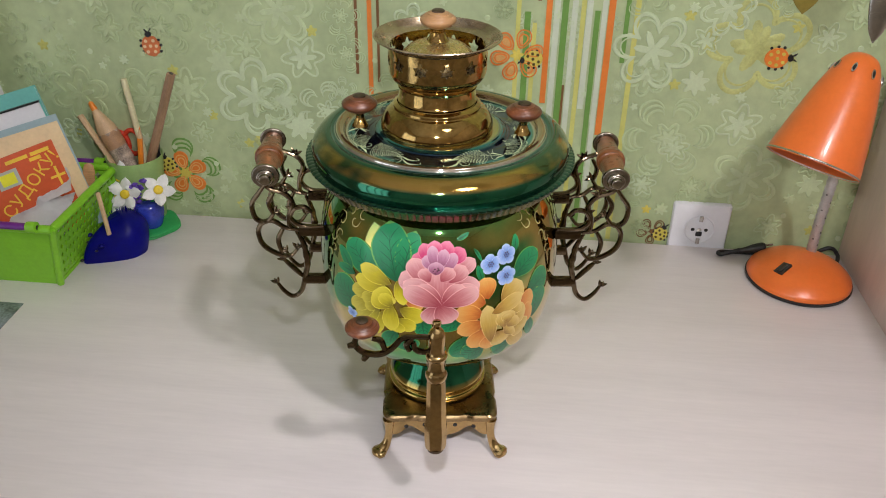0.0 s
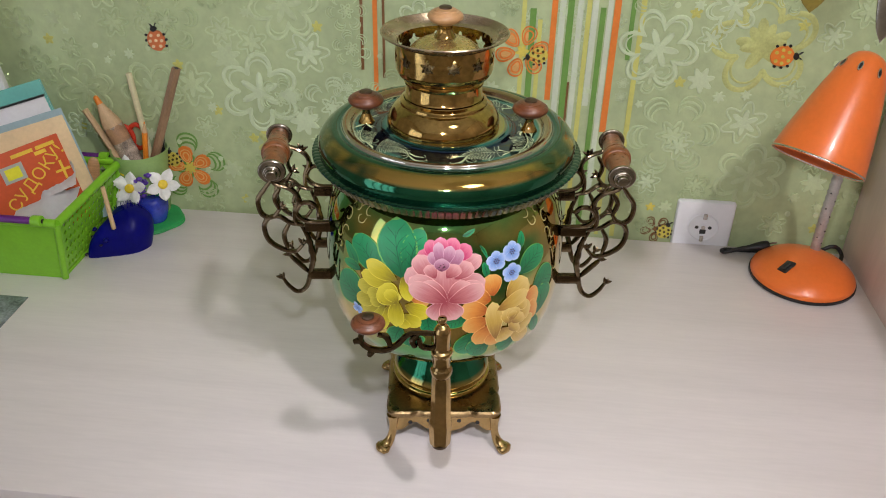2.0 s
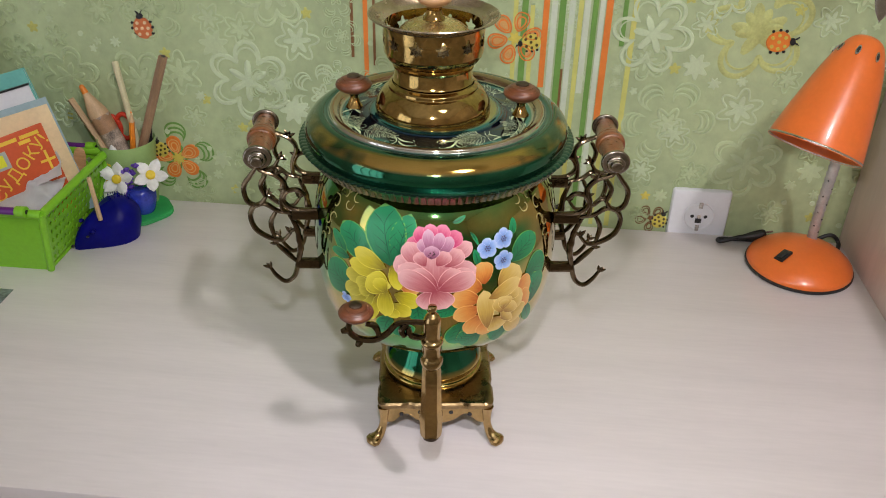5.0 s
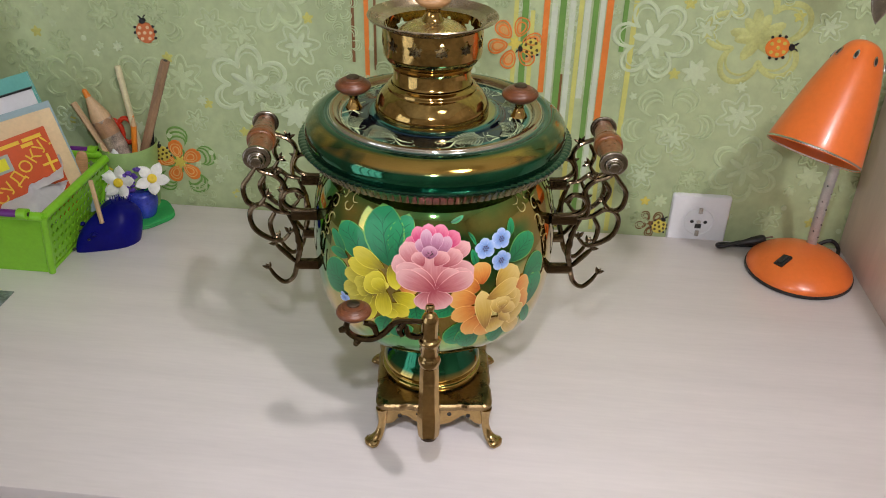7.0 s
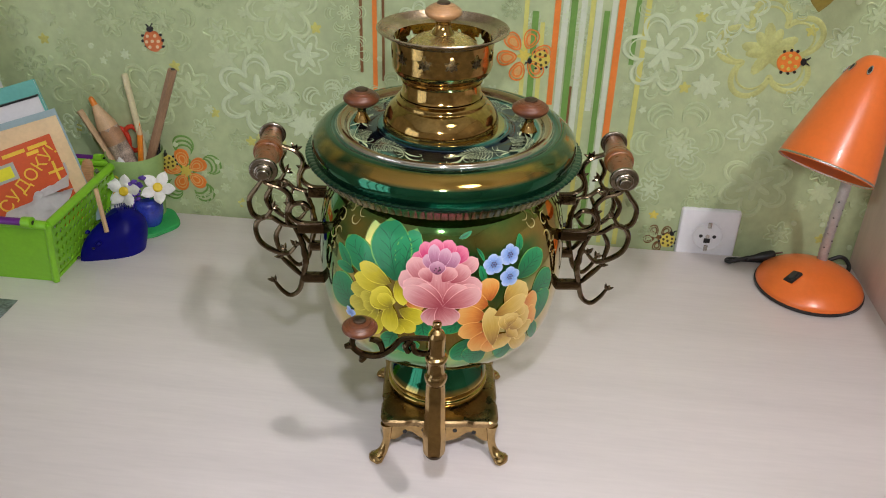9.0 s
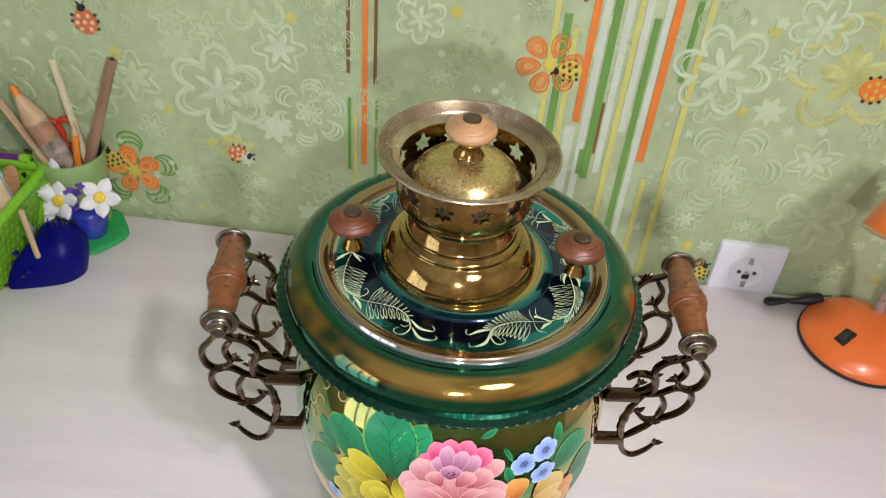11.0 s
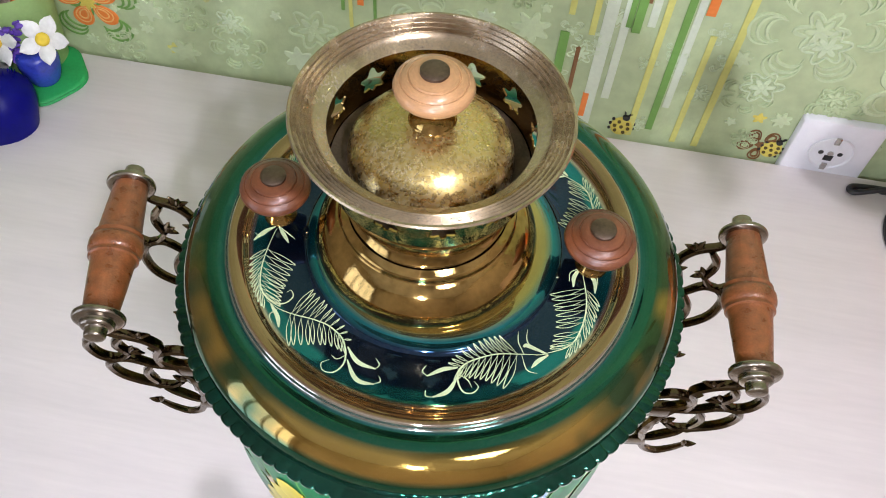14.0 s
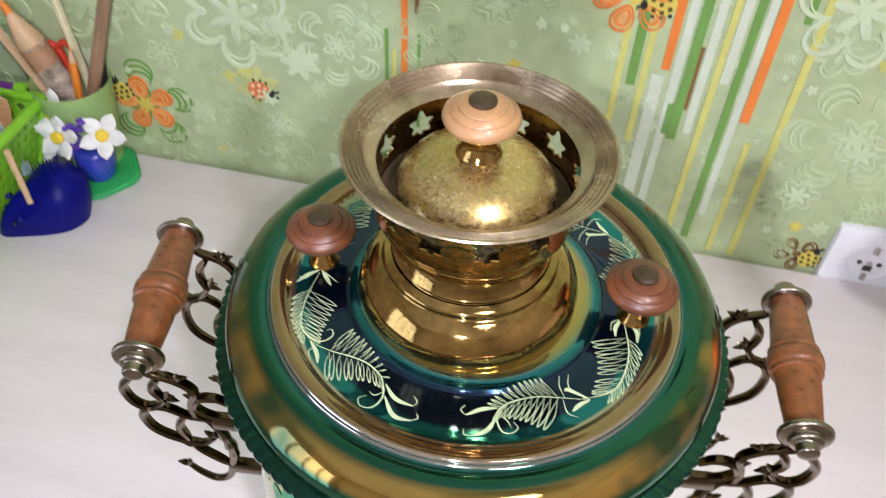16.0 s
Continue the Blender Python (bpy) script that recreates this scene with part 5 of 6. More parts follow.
# small embossed doodles between the stripes
for k in range(70):
    x, z, R = random.uniform(0.036, 0.205), random.uniform(0.765, 1.25), random.uniform(0.007, 0.014)
    flower_print(x, z, R, ("swirl", "star", "swirl")[k % 3], random.random() * 2, PALE[1], petals=(4, 6, 5)[k % 3], lift=0.0005, name="doodle_print")

# soft yellow spots
YELLOW_SPOT = material("wallpaper_soft_yellow_spot", (0.55, 0.55, 0.14), 0.55, 0, 0.10, 60)
for x, z in ((-0.387, 0.915), (-0.601, 0.878), (-0.359, 0.771), (0.263, 0.995), (0.407, 1.079), (-0.623, 1.009), (-0.437, 0.981), (-0.232, 1.046), (-0.318, 0.884), (0.490, 0.784), (0.269, 1.089), (-0.337, 0.874)):
    flower_print(x, z, 0.0085, "small", 0.4, YELLOW_SPOT, petals=5, lift=0.0004, name="spot_print")

# orange flowers
flower_print(0.049, 1.026, 0.036, "double", 0.2, ORANGE_PRINT, lift=0.0014, label="orange printed flower")
flower_print(0.049, 1.026, 0.010, "small", 0.2, SUN_PRINT, lift=0.0016)
bm = bmesh.new()
for k in range(6):
    print_disc(bm, petal_loop(0.049, 1.026, 0.2 + 2 * math.pi * k / 6, 0.009, 0.034, 0.010), 0.0009)
part("flower_print", bm, material("wallpaper_soft_orange_print", (0.66, 0.36, 0.12), 0.5, 0, 0.1, 60), wall, "soft orange petals")
bm = bmesh.new()
for k in range(5):
    print_disc(bm, petal_loop(-0.442, 0.819, 0.5 + 2 * math.pi * k / 5, 0.006, 0.036, 0.014), 0.0010)
part("flower_print", bm, ORANGE_PRINT, wall, "orange printed flower")
flower_print(-0.442, 0.819, 0.030, "double", 0.5, material("wallpaper_light_orange_line", (0.82, 0.44, 0.14), 0.5), lift=0.0014, petals=5)
flower_print(-0.442, 0.819, 0.011, "small", 0.2, SUN_PRINT, lift=0.0018, petals=7)
flower_print(-0.442, 0.819, 0.056, "swirl", 0.3, STRIPE["g"], lift=0.0004, petals=5, name="leaf_print")
flower_print(0.286, 1.185, 0.040, "double", 0.5, ORANGE_PRINT, lift=0.0010, label="white flower with orange lines")
flower_print(0.265, 0.767, 0.022, "double", 0.9, STRIPE["b"], lift=0.0008, petals=5, label="brown printed flower")
flower_print(-0.308, 0.867, 0.026, "small", 0.4, YELLOW_PRINT, lift=0.0004)


def ladybird(x, z, R, heading, mat, dot_mat, label):
    """A printed beetle: shell, spots, head, feelers and feet."""
    def at(u, v):
        return (x + u * math.cos(heading) - v * math.sin(heading), z + u * math.sin(heading) + v * math.cos(heading))

    def disc(u, v, ru, rv, m, lift, name, parent):
        b = bmesh.new()
        print_disc(b, [at(u + ru * math.cos(2 * math.pi * k / 20), v + rv * math.sin(2 * math.pi * k / 20)) for k in range(20)], lift)
        return part(name, b, m, parent)
    shell = disc(0, 0, R, 0.88 * R, mat, 0.0016, "ladybird_print", wall)
    tagged(shell, label)
    for u, v in ((-0.5, 0.35), (-0.5, -0.35), (0.0, 0.55), (0.02, 0.0), (0.0, -0.55), (0.5, 0.35), (0.5, -0.35)):
        disc(u * R, v * R, 0.15 * R, 0.15 * R, dot_mat, 0.0029, "spot", shell)
    disc(1.08 * R, 0, 0.24 * R, 0.30 * R, BLACK, 0.0029, "head", shell)
    for s in (-1, 1):
        b = bmesh.new()
        print_ribbon(b, [at(1.2 * R, 0.1 * s * R), at(1.45 * R, 0.2 * s * R), at(1.62 * R, 0.34 * s * R)], 0.12 * R, 0.0018)
        part("feeler", b, BLACK, shell)
        for u in (-0.5, 0.05, 0.55):
            disc(u * R, s * (1.0 - 0.2 * abs(u)) * 0.95 * R, 0.13 * R, 0.13 * R, BLACK, 0.0012, "foot", shell)


RED_PRINT = material("wallpaper_red_orange_print", (0.62, 0.17, 0.05), 0.5)
CREAM_DOT = material("wallpaper_cream_dot", (0.80, 0.60, 0.36), 0.5)
DARK_SPOT = material("wallpaper_dark_spot", (0.10, 0.07, 0.01), 0.5)
ladybird(-0.463, 1.015, 0.0155, radians(95), RED_PRINT, CREAM_DOT, "red printed ladybird with cream spots")
ladybird(0.388, 1.038, 0.0160, radians(4), ORANGE_PRINT, SUN_PRINT, "orange printed ladybird with pale yellow spots")
ladybird(-0.306, 0.863, 0.0130, radians(-8), RED_PRINT, CREAM_DOT, "red printed ladybird with cream spots")
ladybird(0.071, 1.022, 0.0135, radians(190), SUN_PRINT, DARK_SPOT, "yellow printed ladybird with dark spots")
ladybird(0.123, 0.762, 0.0130, radians(80), SUN_PRINT, DARK_SPOT, "yellow printed ladybird with dark spots")
ladybird(0.278, 0.763, 0.0120, radians(70), SUN_PRINT, DARK_SPOT, "yellow printed ladybird with dark spots")
ladybird(-0.467, 0.831, 0.0125, radians(110), SUN_PRINT, DARK_SPOT, "yellow printed ladybird with dark spots")

# ---- window and pendant behind the viewer ----
GLOW = bpy.data.materials.new("daylight_beyond_window")
GLOW.use_nodes = True
GLOW.node_tree.nodes["Principled BSDF"].inputs["Emission Color"].default_value = (0.80, 0.90, 1.0, 1)
GLOW.node_tree.nodes["Principled BSDF"].inputs["Emission Strength"].default_value = 1.7
win = thing("window_1", pose(-1.9, -1.62, 0.10, 0, 0, -90), "white framed glazed balcony door in the side wall", "window", kind="structure")
for x in (-0.75, -0.36, 0.03, 0.42):
    part("pane", block((x, 0.012, 0.04), (x + 0.33, 0.016, 1.96)), GLOW, win)
for lo, hi in (((-0.79, 0.002, 0.0), (0.79, 0.05, 0.04)), ((-0.79, 0.002, 1.96), (0.79, 0.05, 2.00)), ((-0.79, 0.002, 0.04), (-0.75, 0.05, 1.96)), ((0.75, 0.002, 0.04), (0.79, 0.05, 1.96)), ((-0.03, 0.002, 0.04), (0.03, 0.05, 1.96)), ((-0.42, 0.002, 0.04), (-0.36, 0.05, 1.96)), ((0.36, 0.002, 0.04), (0.42, 0.05, 1.96))):
    part("window_frame", block(lo, hi, 0.003), WHITE, win)

# ---- desk lamp ----
HERE[0] = pose(0.460, 0.363, DESK) @ Matrix.Scale(0.972, 4) @ pose(-0.4655, -0.371, -DESK)
desk_lamp = thing("desk_lamp", pose(0.4655, 0.371, DESK), "orange metal desk lamp with flexible steel neck", "lamp")
base_lamp = part("base", lathe(rounded([(0.0715, 0.0045), (0.0715, 0.0075), (0.069, 0.0125), (0.058, 0.0220), (0.042, 0.0295), (0.024, 0.0345), (0.010, 0.0360), (0.0, 0.0362)], 5), 80), ORANGE_PAINT, desk_lamp, "domed orange base")
part("rubber_edge", lathe([(0.0, 0.0), (0.0715, 0.0), (0.0732, 0.0015), (0.0732, 0.0045), (0.0712, 0.0055), (0.0, 0.0055)], 80), BLACK, base_lamp, "black rubber edge")
sw = part("switch", block((-0.0110, -0.0075, 0.0), (0.0110, 0.0075, 0.0042), 0.001), BLACK, base_lamp, "black rocker switch")
sw.matrix_basis = pose(-0.032, -0.024, 0.0285, -17, -22, 38)
rocker = part("rocker", block((-0.0075, -0.0045, 0.0042), (0.0075, 0.0045, 0.0062), 0.001), material("grey_black_plastic", (0.03, 0.03, 0.03), 0.3), sw)
neck_line = rounded([(0.020, 0.030, 0.0300), (0.0155, 0.020, 0.070), (0.010, 0.004, 0.120), (0.004, -0.014, 0.170), (-0.008, -0.040, 0.225), (-0.022, -0.066, 0.280)], 14)
part("neck", tube(neck_line, [0.0068 + 0.0006 * math.sin(2.1 * i) for i in range(len(neck_line))], 16), material("dull_grey_steel", (0.50, 0.50, 0.49), 0.5, 0.35, 0.1, 80, 0.1, 400), desk_lamp, "ribbed flexible steel neck")
for k in range(8):
    p, q = neck_line[6 + 4 * k], neck_line[7 + 4 * k]
    part("neck_mark", lathe([(0.0012, 0.0), (0.0012, 0.0004), (0, 0.0004)], 8, m=Matrix.Translation((p[0] + 0.004 * (-1) ** k, p[1] - 0.0058, p[2])) @ Matrix.Rotation(radians(90), 4, "X")), BLACK, desk_lamp, "dark mark on the neck")
SHADE_TOP, SHADE_END = Vector((-0.018, -0.061, 0.351)), Vector((-0.062, -0.109, 0.238))
shade_m = look(SHADE_TOP, SHADE_END)
shade = part("shade", lathe(rounded([(0.0, 0.0), (0.010, -0.0015), (0.0195, -0.008), (0.0285, -0.026), (0.0375, -0.055), (0.0455, -0.088), (0.0520, -0.118), (0.0555, -0.137), (0.0545, -0.137), (0.0510, -0.118), (0.0445, -0.088), (0.0360, -0.055), (0.0265, -0.026), (0.0, -0.006)], 5), 72, m=shade_m), ORANGE_PAINT, desk_lamp, "orange enamel bell shade")
part("shade_edge", lathe(rounded([(0.0553, -0.1360), (0.0562, -0.1375), (0.0550, -0.1390), (0.0540, -0.1375)], 3), 72, m=shade_m), CHROME, shade, "thin bright rim")
for k in range(8):
    a = radians(45 * k + 10)
    m = shade_m @ Matrix.Rotation(a, 4, "Z") @ Matrix.Translation((0.0283, 0, -0.0240)) @ Matrix.Rotation(radians(70), 4, "Y")
    part("vent_slot", lathe([(0.0042, 0.0), (0.0042, 0.0013), (0.0032, 0.0014), (0.0, 0.0014)], 16, m=m @ Matrix.Diagonal((1.5, 0.6, 1, 1))), CHROME, shade, "bright edged vent slot")
    part("vent_dark", lathe([(0.0028, 0.0), (0.0028, 0.0018), (0.0, 0.0018)], 16, m=m @ Matrix.Diagonal((1.5, 0.6, 1, 1))), BLACK, shade, "dark vent opening")

plug = thing("power_plug", pose(0.416, 0.424, DESK + 0.016, 0, -12, 4) @ Matrix.Scale(0.78, 4), "black lamp plug lying on the desk by the wall", "plug")
part("body", lathe(rounded([(0.0, -0.034), (0.0045, -0.033), (0.0060, -0.020), (0.0085, -0.008), (0.0098, 0.008), (0.0080, 0.016), (0.0, 0.017)], 4), 24, m=pose(0, 0, 0, 0, 90, 0)), BLACK, plug)
for s in (-1, 1):
    part("pin", tube([(0.016, 0.0055 * s, 0), (0.032, 0.0055 * s, 0)], 0.0017, 10), DARK_BRASS, plug, "dull metal pin")
cable = thing("power_cable", pose(0, 0, 0), "thin black lamp cable along the wall", "cable")
part("cable", tube(rounded([(0.392, 0.422, DESK + 0.013), (0.366, 0.420, DESK + 0.0045), (0.368, 0.430, DESK + 0.0033), (0.420, 0.4325, DESK + 0.003), (0.490, 0.4315, DESK + 0.006), (0.522, 0.4315, DESK + 0.020), (0.536, 0.4290, DESK + 0.010), (0.530, 0.4100, DESK + 0.004)], 8), 0.0030, 10), BLACK, cable)

# ---- socket ----
HERE[0] = Matrix()
socket = thing("wall_socket", pose(0.3315, WALL_Y, 0.7790), "white square wall socket just above the desk", "socket")


def rounded_square(half, r, n=8):
    return [(sx * (half - r) + r * math.cos(a0 + k * math.pi / 2 / n), sz * (half - r) + r * math.sin(a0 + k * math.pi / 2 / n)) for sx, sz, a0 in ((1, 1, 0), (-1, 1, math.pi / 2), (-1, -1, math.pi), (1, -1, 1.5 * math.pi)) for k in range(n + 1)]


bm, prev = bmesh.new(), None
for half, y in ((0.0415, 0.0), (0.0415, -0.0055), (0.0400, -0.0078), (0.0365, -0.0084)):
    row = [bm.verts.new((x, y, z)) for x, z in rounded_square(half, 0.004)]
    if prev:
        for k in range(len(row)):
            bm.faces.new((prev[k], prev[(k + 1) % len(row)], row[(k + 1) % len(row)], row[k]))
    prev = row
bm.faces.new(prev)
part("plate", bm, WHITE, socket)
turn_out = pose(0, 0, 0, 90, 0, 0)
well = part("insert", lathe([(0.0225, 0.0080), (0.0225, 0.0100), (0.0212, 0.0104), (0.0205, 0.0098), (0.0198, 0.0088), (0.0, 0.0088)], 48, m=turn_out), WHITE, socket, "round white insert")
for x in (-0.0095, 0.0095):
    part("hole", lathe([(0.0027, 0.0084), (0.0027, 0.0091), (0.0, 0.0091)], 16, m=turn_out @ pose(x, 0.0, 0)), BLACK, well, "dark contact hole")
for z in (-0.0185, 0.0185):
    part("earth_clip", block((-0.0028, -0.0108, z - 0.0045), (0.0028, -0.0088, z + 0.0045), 0.0005), CHROME, well, "metal earth clip")
part("screw", lathe([(0.0030, 0.0085), (0.0030, 0.0098), (0.0, 0.0098)], 16, m=turn_out @ pose(0, 0.0, 0)), CHROME, well)
part("shutter", block((-0.0045, -0.0096, -0.0105), (0.0045, -0.0089, -0.0030), 0.0004), BLACK, well, "dark slot")

# ---- basket with booklets ----
HERE[0] = pose(-0.659, 0.320, DESK) @ Matrix.Scale(0.955, 4) @ pose(0.694, -0.291, -DESK)
basket = thing("basket", pose(-0.7030, 0.2675, DESK), "lime green lattice basket stuffed with booklets", "basket")
BX, BY, BH, IN = 0.150, 0.0965, 0.106, 0.022


def side_at(u, v, depth, side):
    """A point of a leaning basket wall: u along it (-1 to 1), v from its foot (0) to its rim (1)."""
    k = 1 - (IN * (1 - v)) / 0.15
    x, y = BX - IN * (1 - v) + depth, BY - IN * (1 - v) + depth
    if side in ("e", "w"):
        return (x if side == "e" else -x, u * (BY - IN * (1 - v)), 0.003 + v * (BH - 0.003))
    return (u * (BX - IN * (1 - v)), y if side == "n" else -y, 0.003 + v * (BH - 0.003))


def flower_hole(k):
    r = 0.56 + 0.14 * math.cos(4 * 2 * math.pi * k / 16)
    return r * math.cos(2 * math.pi * k / 16), r * math.sin(2 * math.pi * k / 16)


for side, cols in (("e", 15), ("w", 15), ("n", 18), ("s", 0)):
    bm = bmesh.new()
    if cols:
        rows_n = 6
        for j in range(rows_n):
            sub = pierced(cols, 2.0 / cols, 0.86 / rows_n, flower_hole, lambda u, v, d, j=j, side=side: side_at(u - 1 + (0.0), 0.06 + j * 0.86 / rows_n + v, d, side), 0.0016)
            me = bpy.data.meshes.new("lattice_row")
            sub.to_mesh(me)
            sub.free()
            bm.from_mesh(me)
            bpy.data.meshes.remove(me)
        bmesh.ops.remove_doubles(bm, verts=bm.verts[:], dist=1e-5)
    else:
        vs = [[bm.verts.new(side_at(u, v, d, side)) for u, v in ((-1, 0), (1, 0), (1, 0.95), (-1, 0.95))] for d in (0, -0.0018)]
        bm.faces.new(vs[0])
        bm.faces.new(vs[1])
        for k in range(4):
            bm.faces.new((vs[0][k], vs[0][(k + 1) % 4], vs[1][(k + 1) % 4], vs[1][k]))
    part("side_wall", bm, LIME, basket, "lime lattice side" if cols else "plain lime front")
part("bottom", block((-BX + IN, -BY + IN, 0), (BX - IN, BY - IN, 0.004), 0.001), LIME, basket)
for a, b in (((-BX, -BY), (BX, -BY)), ((BX, -BY), (BX, BY)), ((BX, BY), (-BX, BY)), ((-BX, BY), (-BX, -BY))):
    part("rim", tube([(a[0], a[1], BH - 0.003), (0.5 * (a[0] + b[0]), 0.5 * (a[1] + b[1]), BH - 0.003), (b[0], b[1], BH - 0.003)], 0.0062, 12), LIME, basket)
for sx in (-1, 1):
    for sy in (-1, 1):
        part("corner_post", tube([(sx * (BX - IN), sy * (BY - IN), 0.002), (sx * (BX - 0.5 * IN), sy * (BY - 0.5 * IN), 0.5 * BH), (sx * BX, sy * BY, BH - 0.002)], 0.0050, 12), LIME, basket)
for sy in (-1, 1):
    rod = part("carry_handle", tube([(-0.128, sy * (BY + 0.004), BH + 0.002), (0.0, sy * (BY + 0.004), BH + 0.002), (0.120, sy * (BY + 0.004), BH + 0.002)], 0.0052, 14), PURPLE, basket, "purple plastic carry handle")
    for x in (-0.126, 0.126):
        hinge = part("hinge", lathe([(0.0, 0.0), (0.0070, 0.0), (0.0075, 0.002), (0.0075, 0.013), (0.0, 0.014)], 24, m=pose(x - 0.007, sy * (BY + 0.004), BH + 0.002, 0, 90, 0)), LIME, basket, "lime hinge boss")
        part("hinge_hole", lathe([(0.0030, 0.0135), (0.0030, 0.0150), (0.0, 0.0150)], 16, m=pose(x - 0.007, sy * (BY + 0.004), BH + 0.002, 0, 90, 0)), BLACK, basket, "dark hinge hole")


def paper(name, colour, v=0.05):
    return material(name, colour, 0.6, 0, v, 25, 0.1, 150)


BLOCK_PAPER = paper("page_paper", (0.74, 0.72, 0.66))


def booklet(m, w, h, t, cover, label, name="booklet"):
    """A booklet standing on its lower edge: two covers round a block of pages; x along its width, z up, -y its face."""
    b = thing(name, m, label, "book", "papers in the basket")
    part("page_block", block((0.0015, -t / 2 + 0.0008, 0.0015), (w - 0.0015, t / 2 - 0.0008, h - 0.0015)), BLOCK_PAPER, b)
    part("front_cover", block((0, -t / 2, 0), (w, -t / 2 + 0.0007, h), 0.0002), cover, b)
    part("back_cover", block((0, t / 2 - 0.0007, 0), (w, t / 2, h), 0.0002), cover, b)
    part("spine", block((-0.0006, -t / 2 + 0.0002, 0), (0.0002, t / 2 - 0.0002, h)), cover, b)
    return b


TEAL_C, WHITE_C, SLATE_C, CREAM_C, RED_C = paper("teal_cover", (0.13, 0.46, 0.40)), paper("white_cover", (0.72, 0.72, 0.74), 0.03), paper("slate_blue_cover", (0.32, 0.44, 0.48)), paper("cream_cover", (0.78, 0.60, 0.34)), paper("red_orange_cover", (0.62, 0.09, 0.02))


def leaning(x, y, z, w, h, rx=-10, ry=-13, rz=24):
    """The pose of a booklet whose upper corner at its open side is at (x, y, z)."""
    return pose(x, y, z, rx, ry, rz) @ pose(-w, 0, -h)


booklet(leaning(-0.649, 0.362, 0.980, 0.150, 0.195), 0.150, 0.195, 0.010, TEAL_C, "teal booklet standing at the back of the basket")
booklet(leaning(-0.638, 0.345, 0.962, 0.150, 0.180), 0.150, 0.180, 0.006, WHITE_C, "white booklet with a black edge, in the basket")
booklet(leaning(-0.607, 0.329, 0.951, 0.150, 0.172), 0.150, 0.172, 0.008, SLATE_C, "slate blue booklet standing in the basket")
cream = booklet(leaning(-0.597, 0.312, 0.948, 0.148, 0.128), 0.148, 0.128, 0.006, CREAM_C, "cream booklet standing in the basket")
sudoku = booklet(leaning(-0.597, 0.288, 0.930, 0.138, 0.130, -10, -8, 46), 0.138, 0.130, 0.005, RED_C, "red puzzle booklet with big yellow lettering")
part("binding_strip", block((-0.001, -0.0042, 0.1795), (0.151, 0.0034, 0.1820)), BLACK, bpy.data.objects["booklet.001"], "black edge strip")


def lettering(text, size, m, mat, parent, thick=0.0004):
    c = bpy.data.curves.new("lettering", "FONT")
    c.body, c.size, c.extrude = text, size, thick
    tmp = new("lettering_curve", c)
    me = bpy.data.meshes.new_from_object(tmp.evaluated_get(bpy.context.evaluated_depsgraph_get()))
    bpy.data.objects.remove(tmp)
    me.materials.append(mat)
    ob = new("lettering", me)
    ob.parent, ob.matrix_basis = parent, m
    return ob


YELLOW_INK = paper("yellow_ink", (0.85, 0.58, 0.05))
tagged(lettering("СУДОКУ!", 0.0245, pose(0.047, -0.0031, 0.046, 90, -33, 0), YELLOW_INK, sudoku), "large yellow cyrillic lettering")
for k, (x, z, w) in enumerate(((0.070, 0.119, 0.030), (0.104, 0.119, 0.026), (0.100, 0.112, 0.016))):
    part("print_bar", block((x, -0.0031, z), (x + w, -0.0024, z + 0.005)), YELLOW_INK, sudoku, "yellow line of small print")
part("picture_frame", block((0.050, -0.0032, 0.088), (0.080, -0.0024, 0.112)), paper("grey_print", (0.42, 0.45, 0.42)), sudoku, "grey printed picture box")
part("picture", block((0.055, -0.0036, 0.092), (0.075, -0.0031, 0.108)), paper("bright_yellow_print", (0.80, 0.78, 0.03)), sudoku, "yellow printed square")
part("cross_print", block((0.125, -0.0031, 0.066), (0.1285, -0.0024, 0.094)), YELLOW_INK, sudoku)
part("cross_print", block((0.116, -0.0032, 0.078), (0.1365, -0.0025, 0.0815)), YELLOW_INK, sudoku)


def crumpled(nx, ny, w, h, amp, seed, fold):
    """A sheet with creases."""
    random.seed(seed)
    folds = [(random.uniform(0, 6.28), random.uniform(0, 1), random.uniform(-1, 1)) for _ in range(9)]
    lifts = {(i, j): sum(a * abs((i / nx - 0.5) * math.cos(t) + (j / ny - 0.5) * math.sin(t) - (c - 0.5)) for t, c, a in folds) for i in range(nx + 1) for j in range(ny + 1)}
    low, span = min(lifts.values()), max(lifts.values()) - min(lifts.values())
    bm, rows = bmesh.new(), []
    for i in range(nx + 1):
        row = []
        for j in range(ny + 1):
            u, v = i / nx, j / ny
            z = amp * ((lifts[i, j] - low) / span - 0.5) + random.uniform(-0.04, 0.04) * amp
            row.append(bm.verts.new(((u - 0.5) * w, z + fold * abs(u - 0.45), (v - 0.1) * h)))
        rows.append(row)
    for a, b in zip(rows, rows[1:]):
        for j in range(ny):
            bm.faces.new((a[j], a[j + 1], b[j + 1], b[j]))
    bmesh.ops.solidify(bm, geom=bm.faces[:], thickness=0.0004)
    return bm


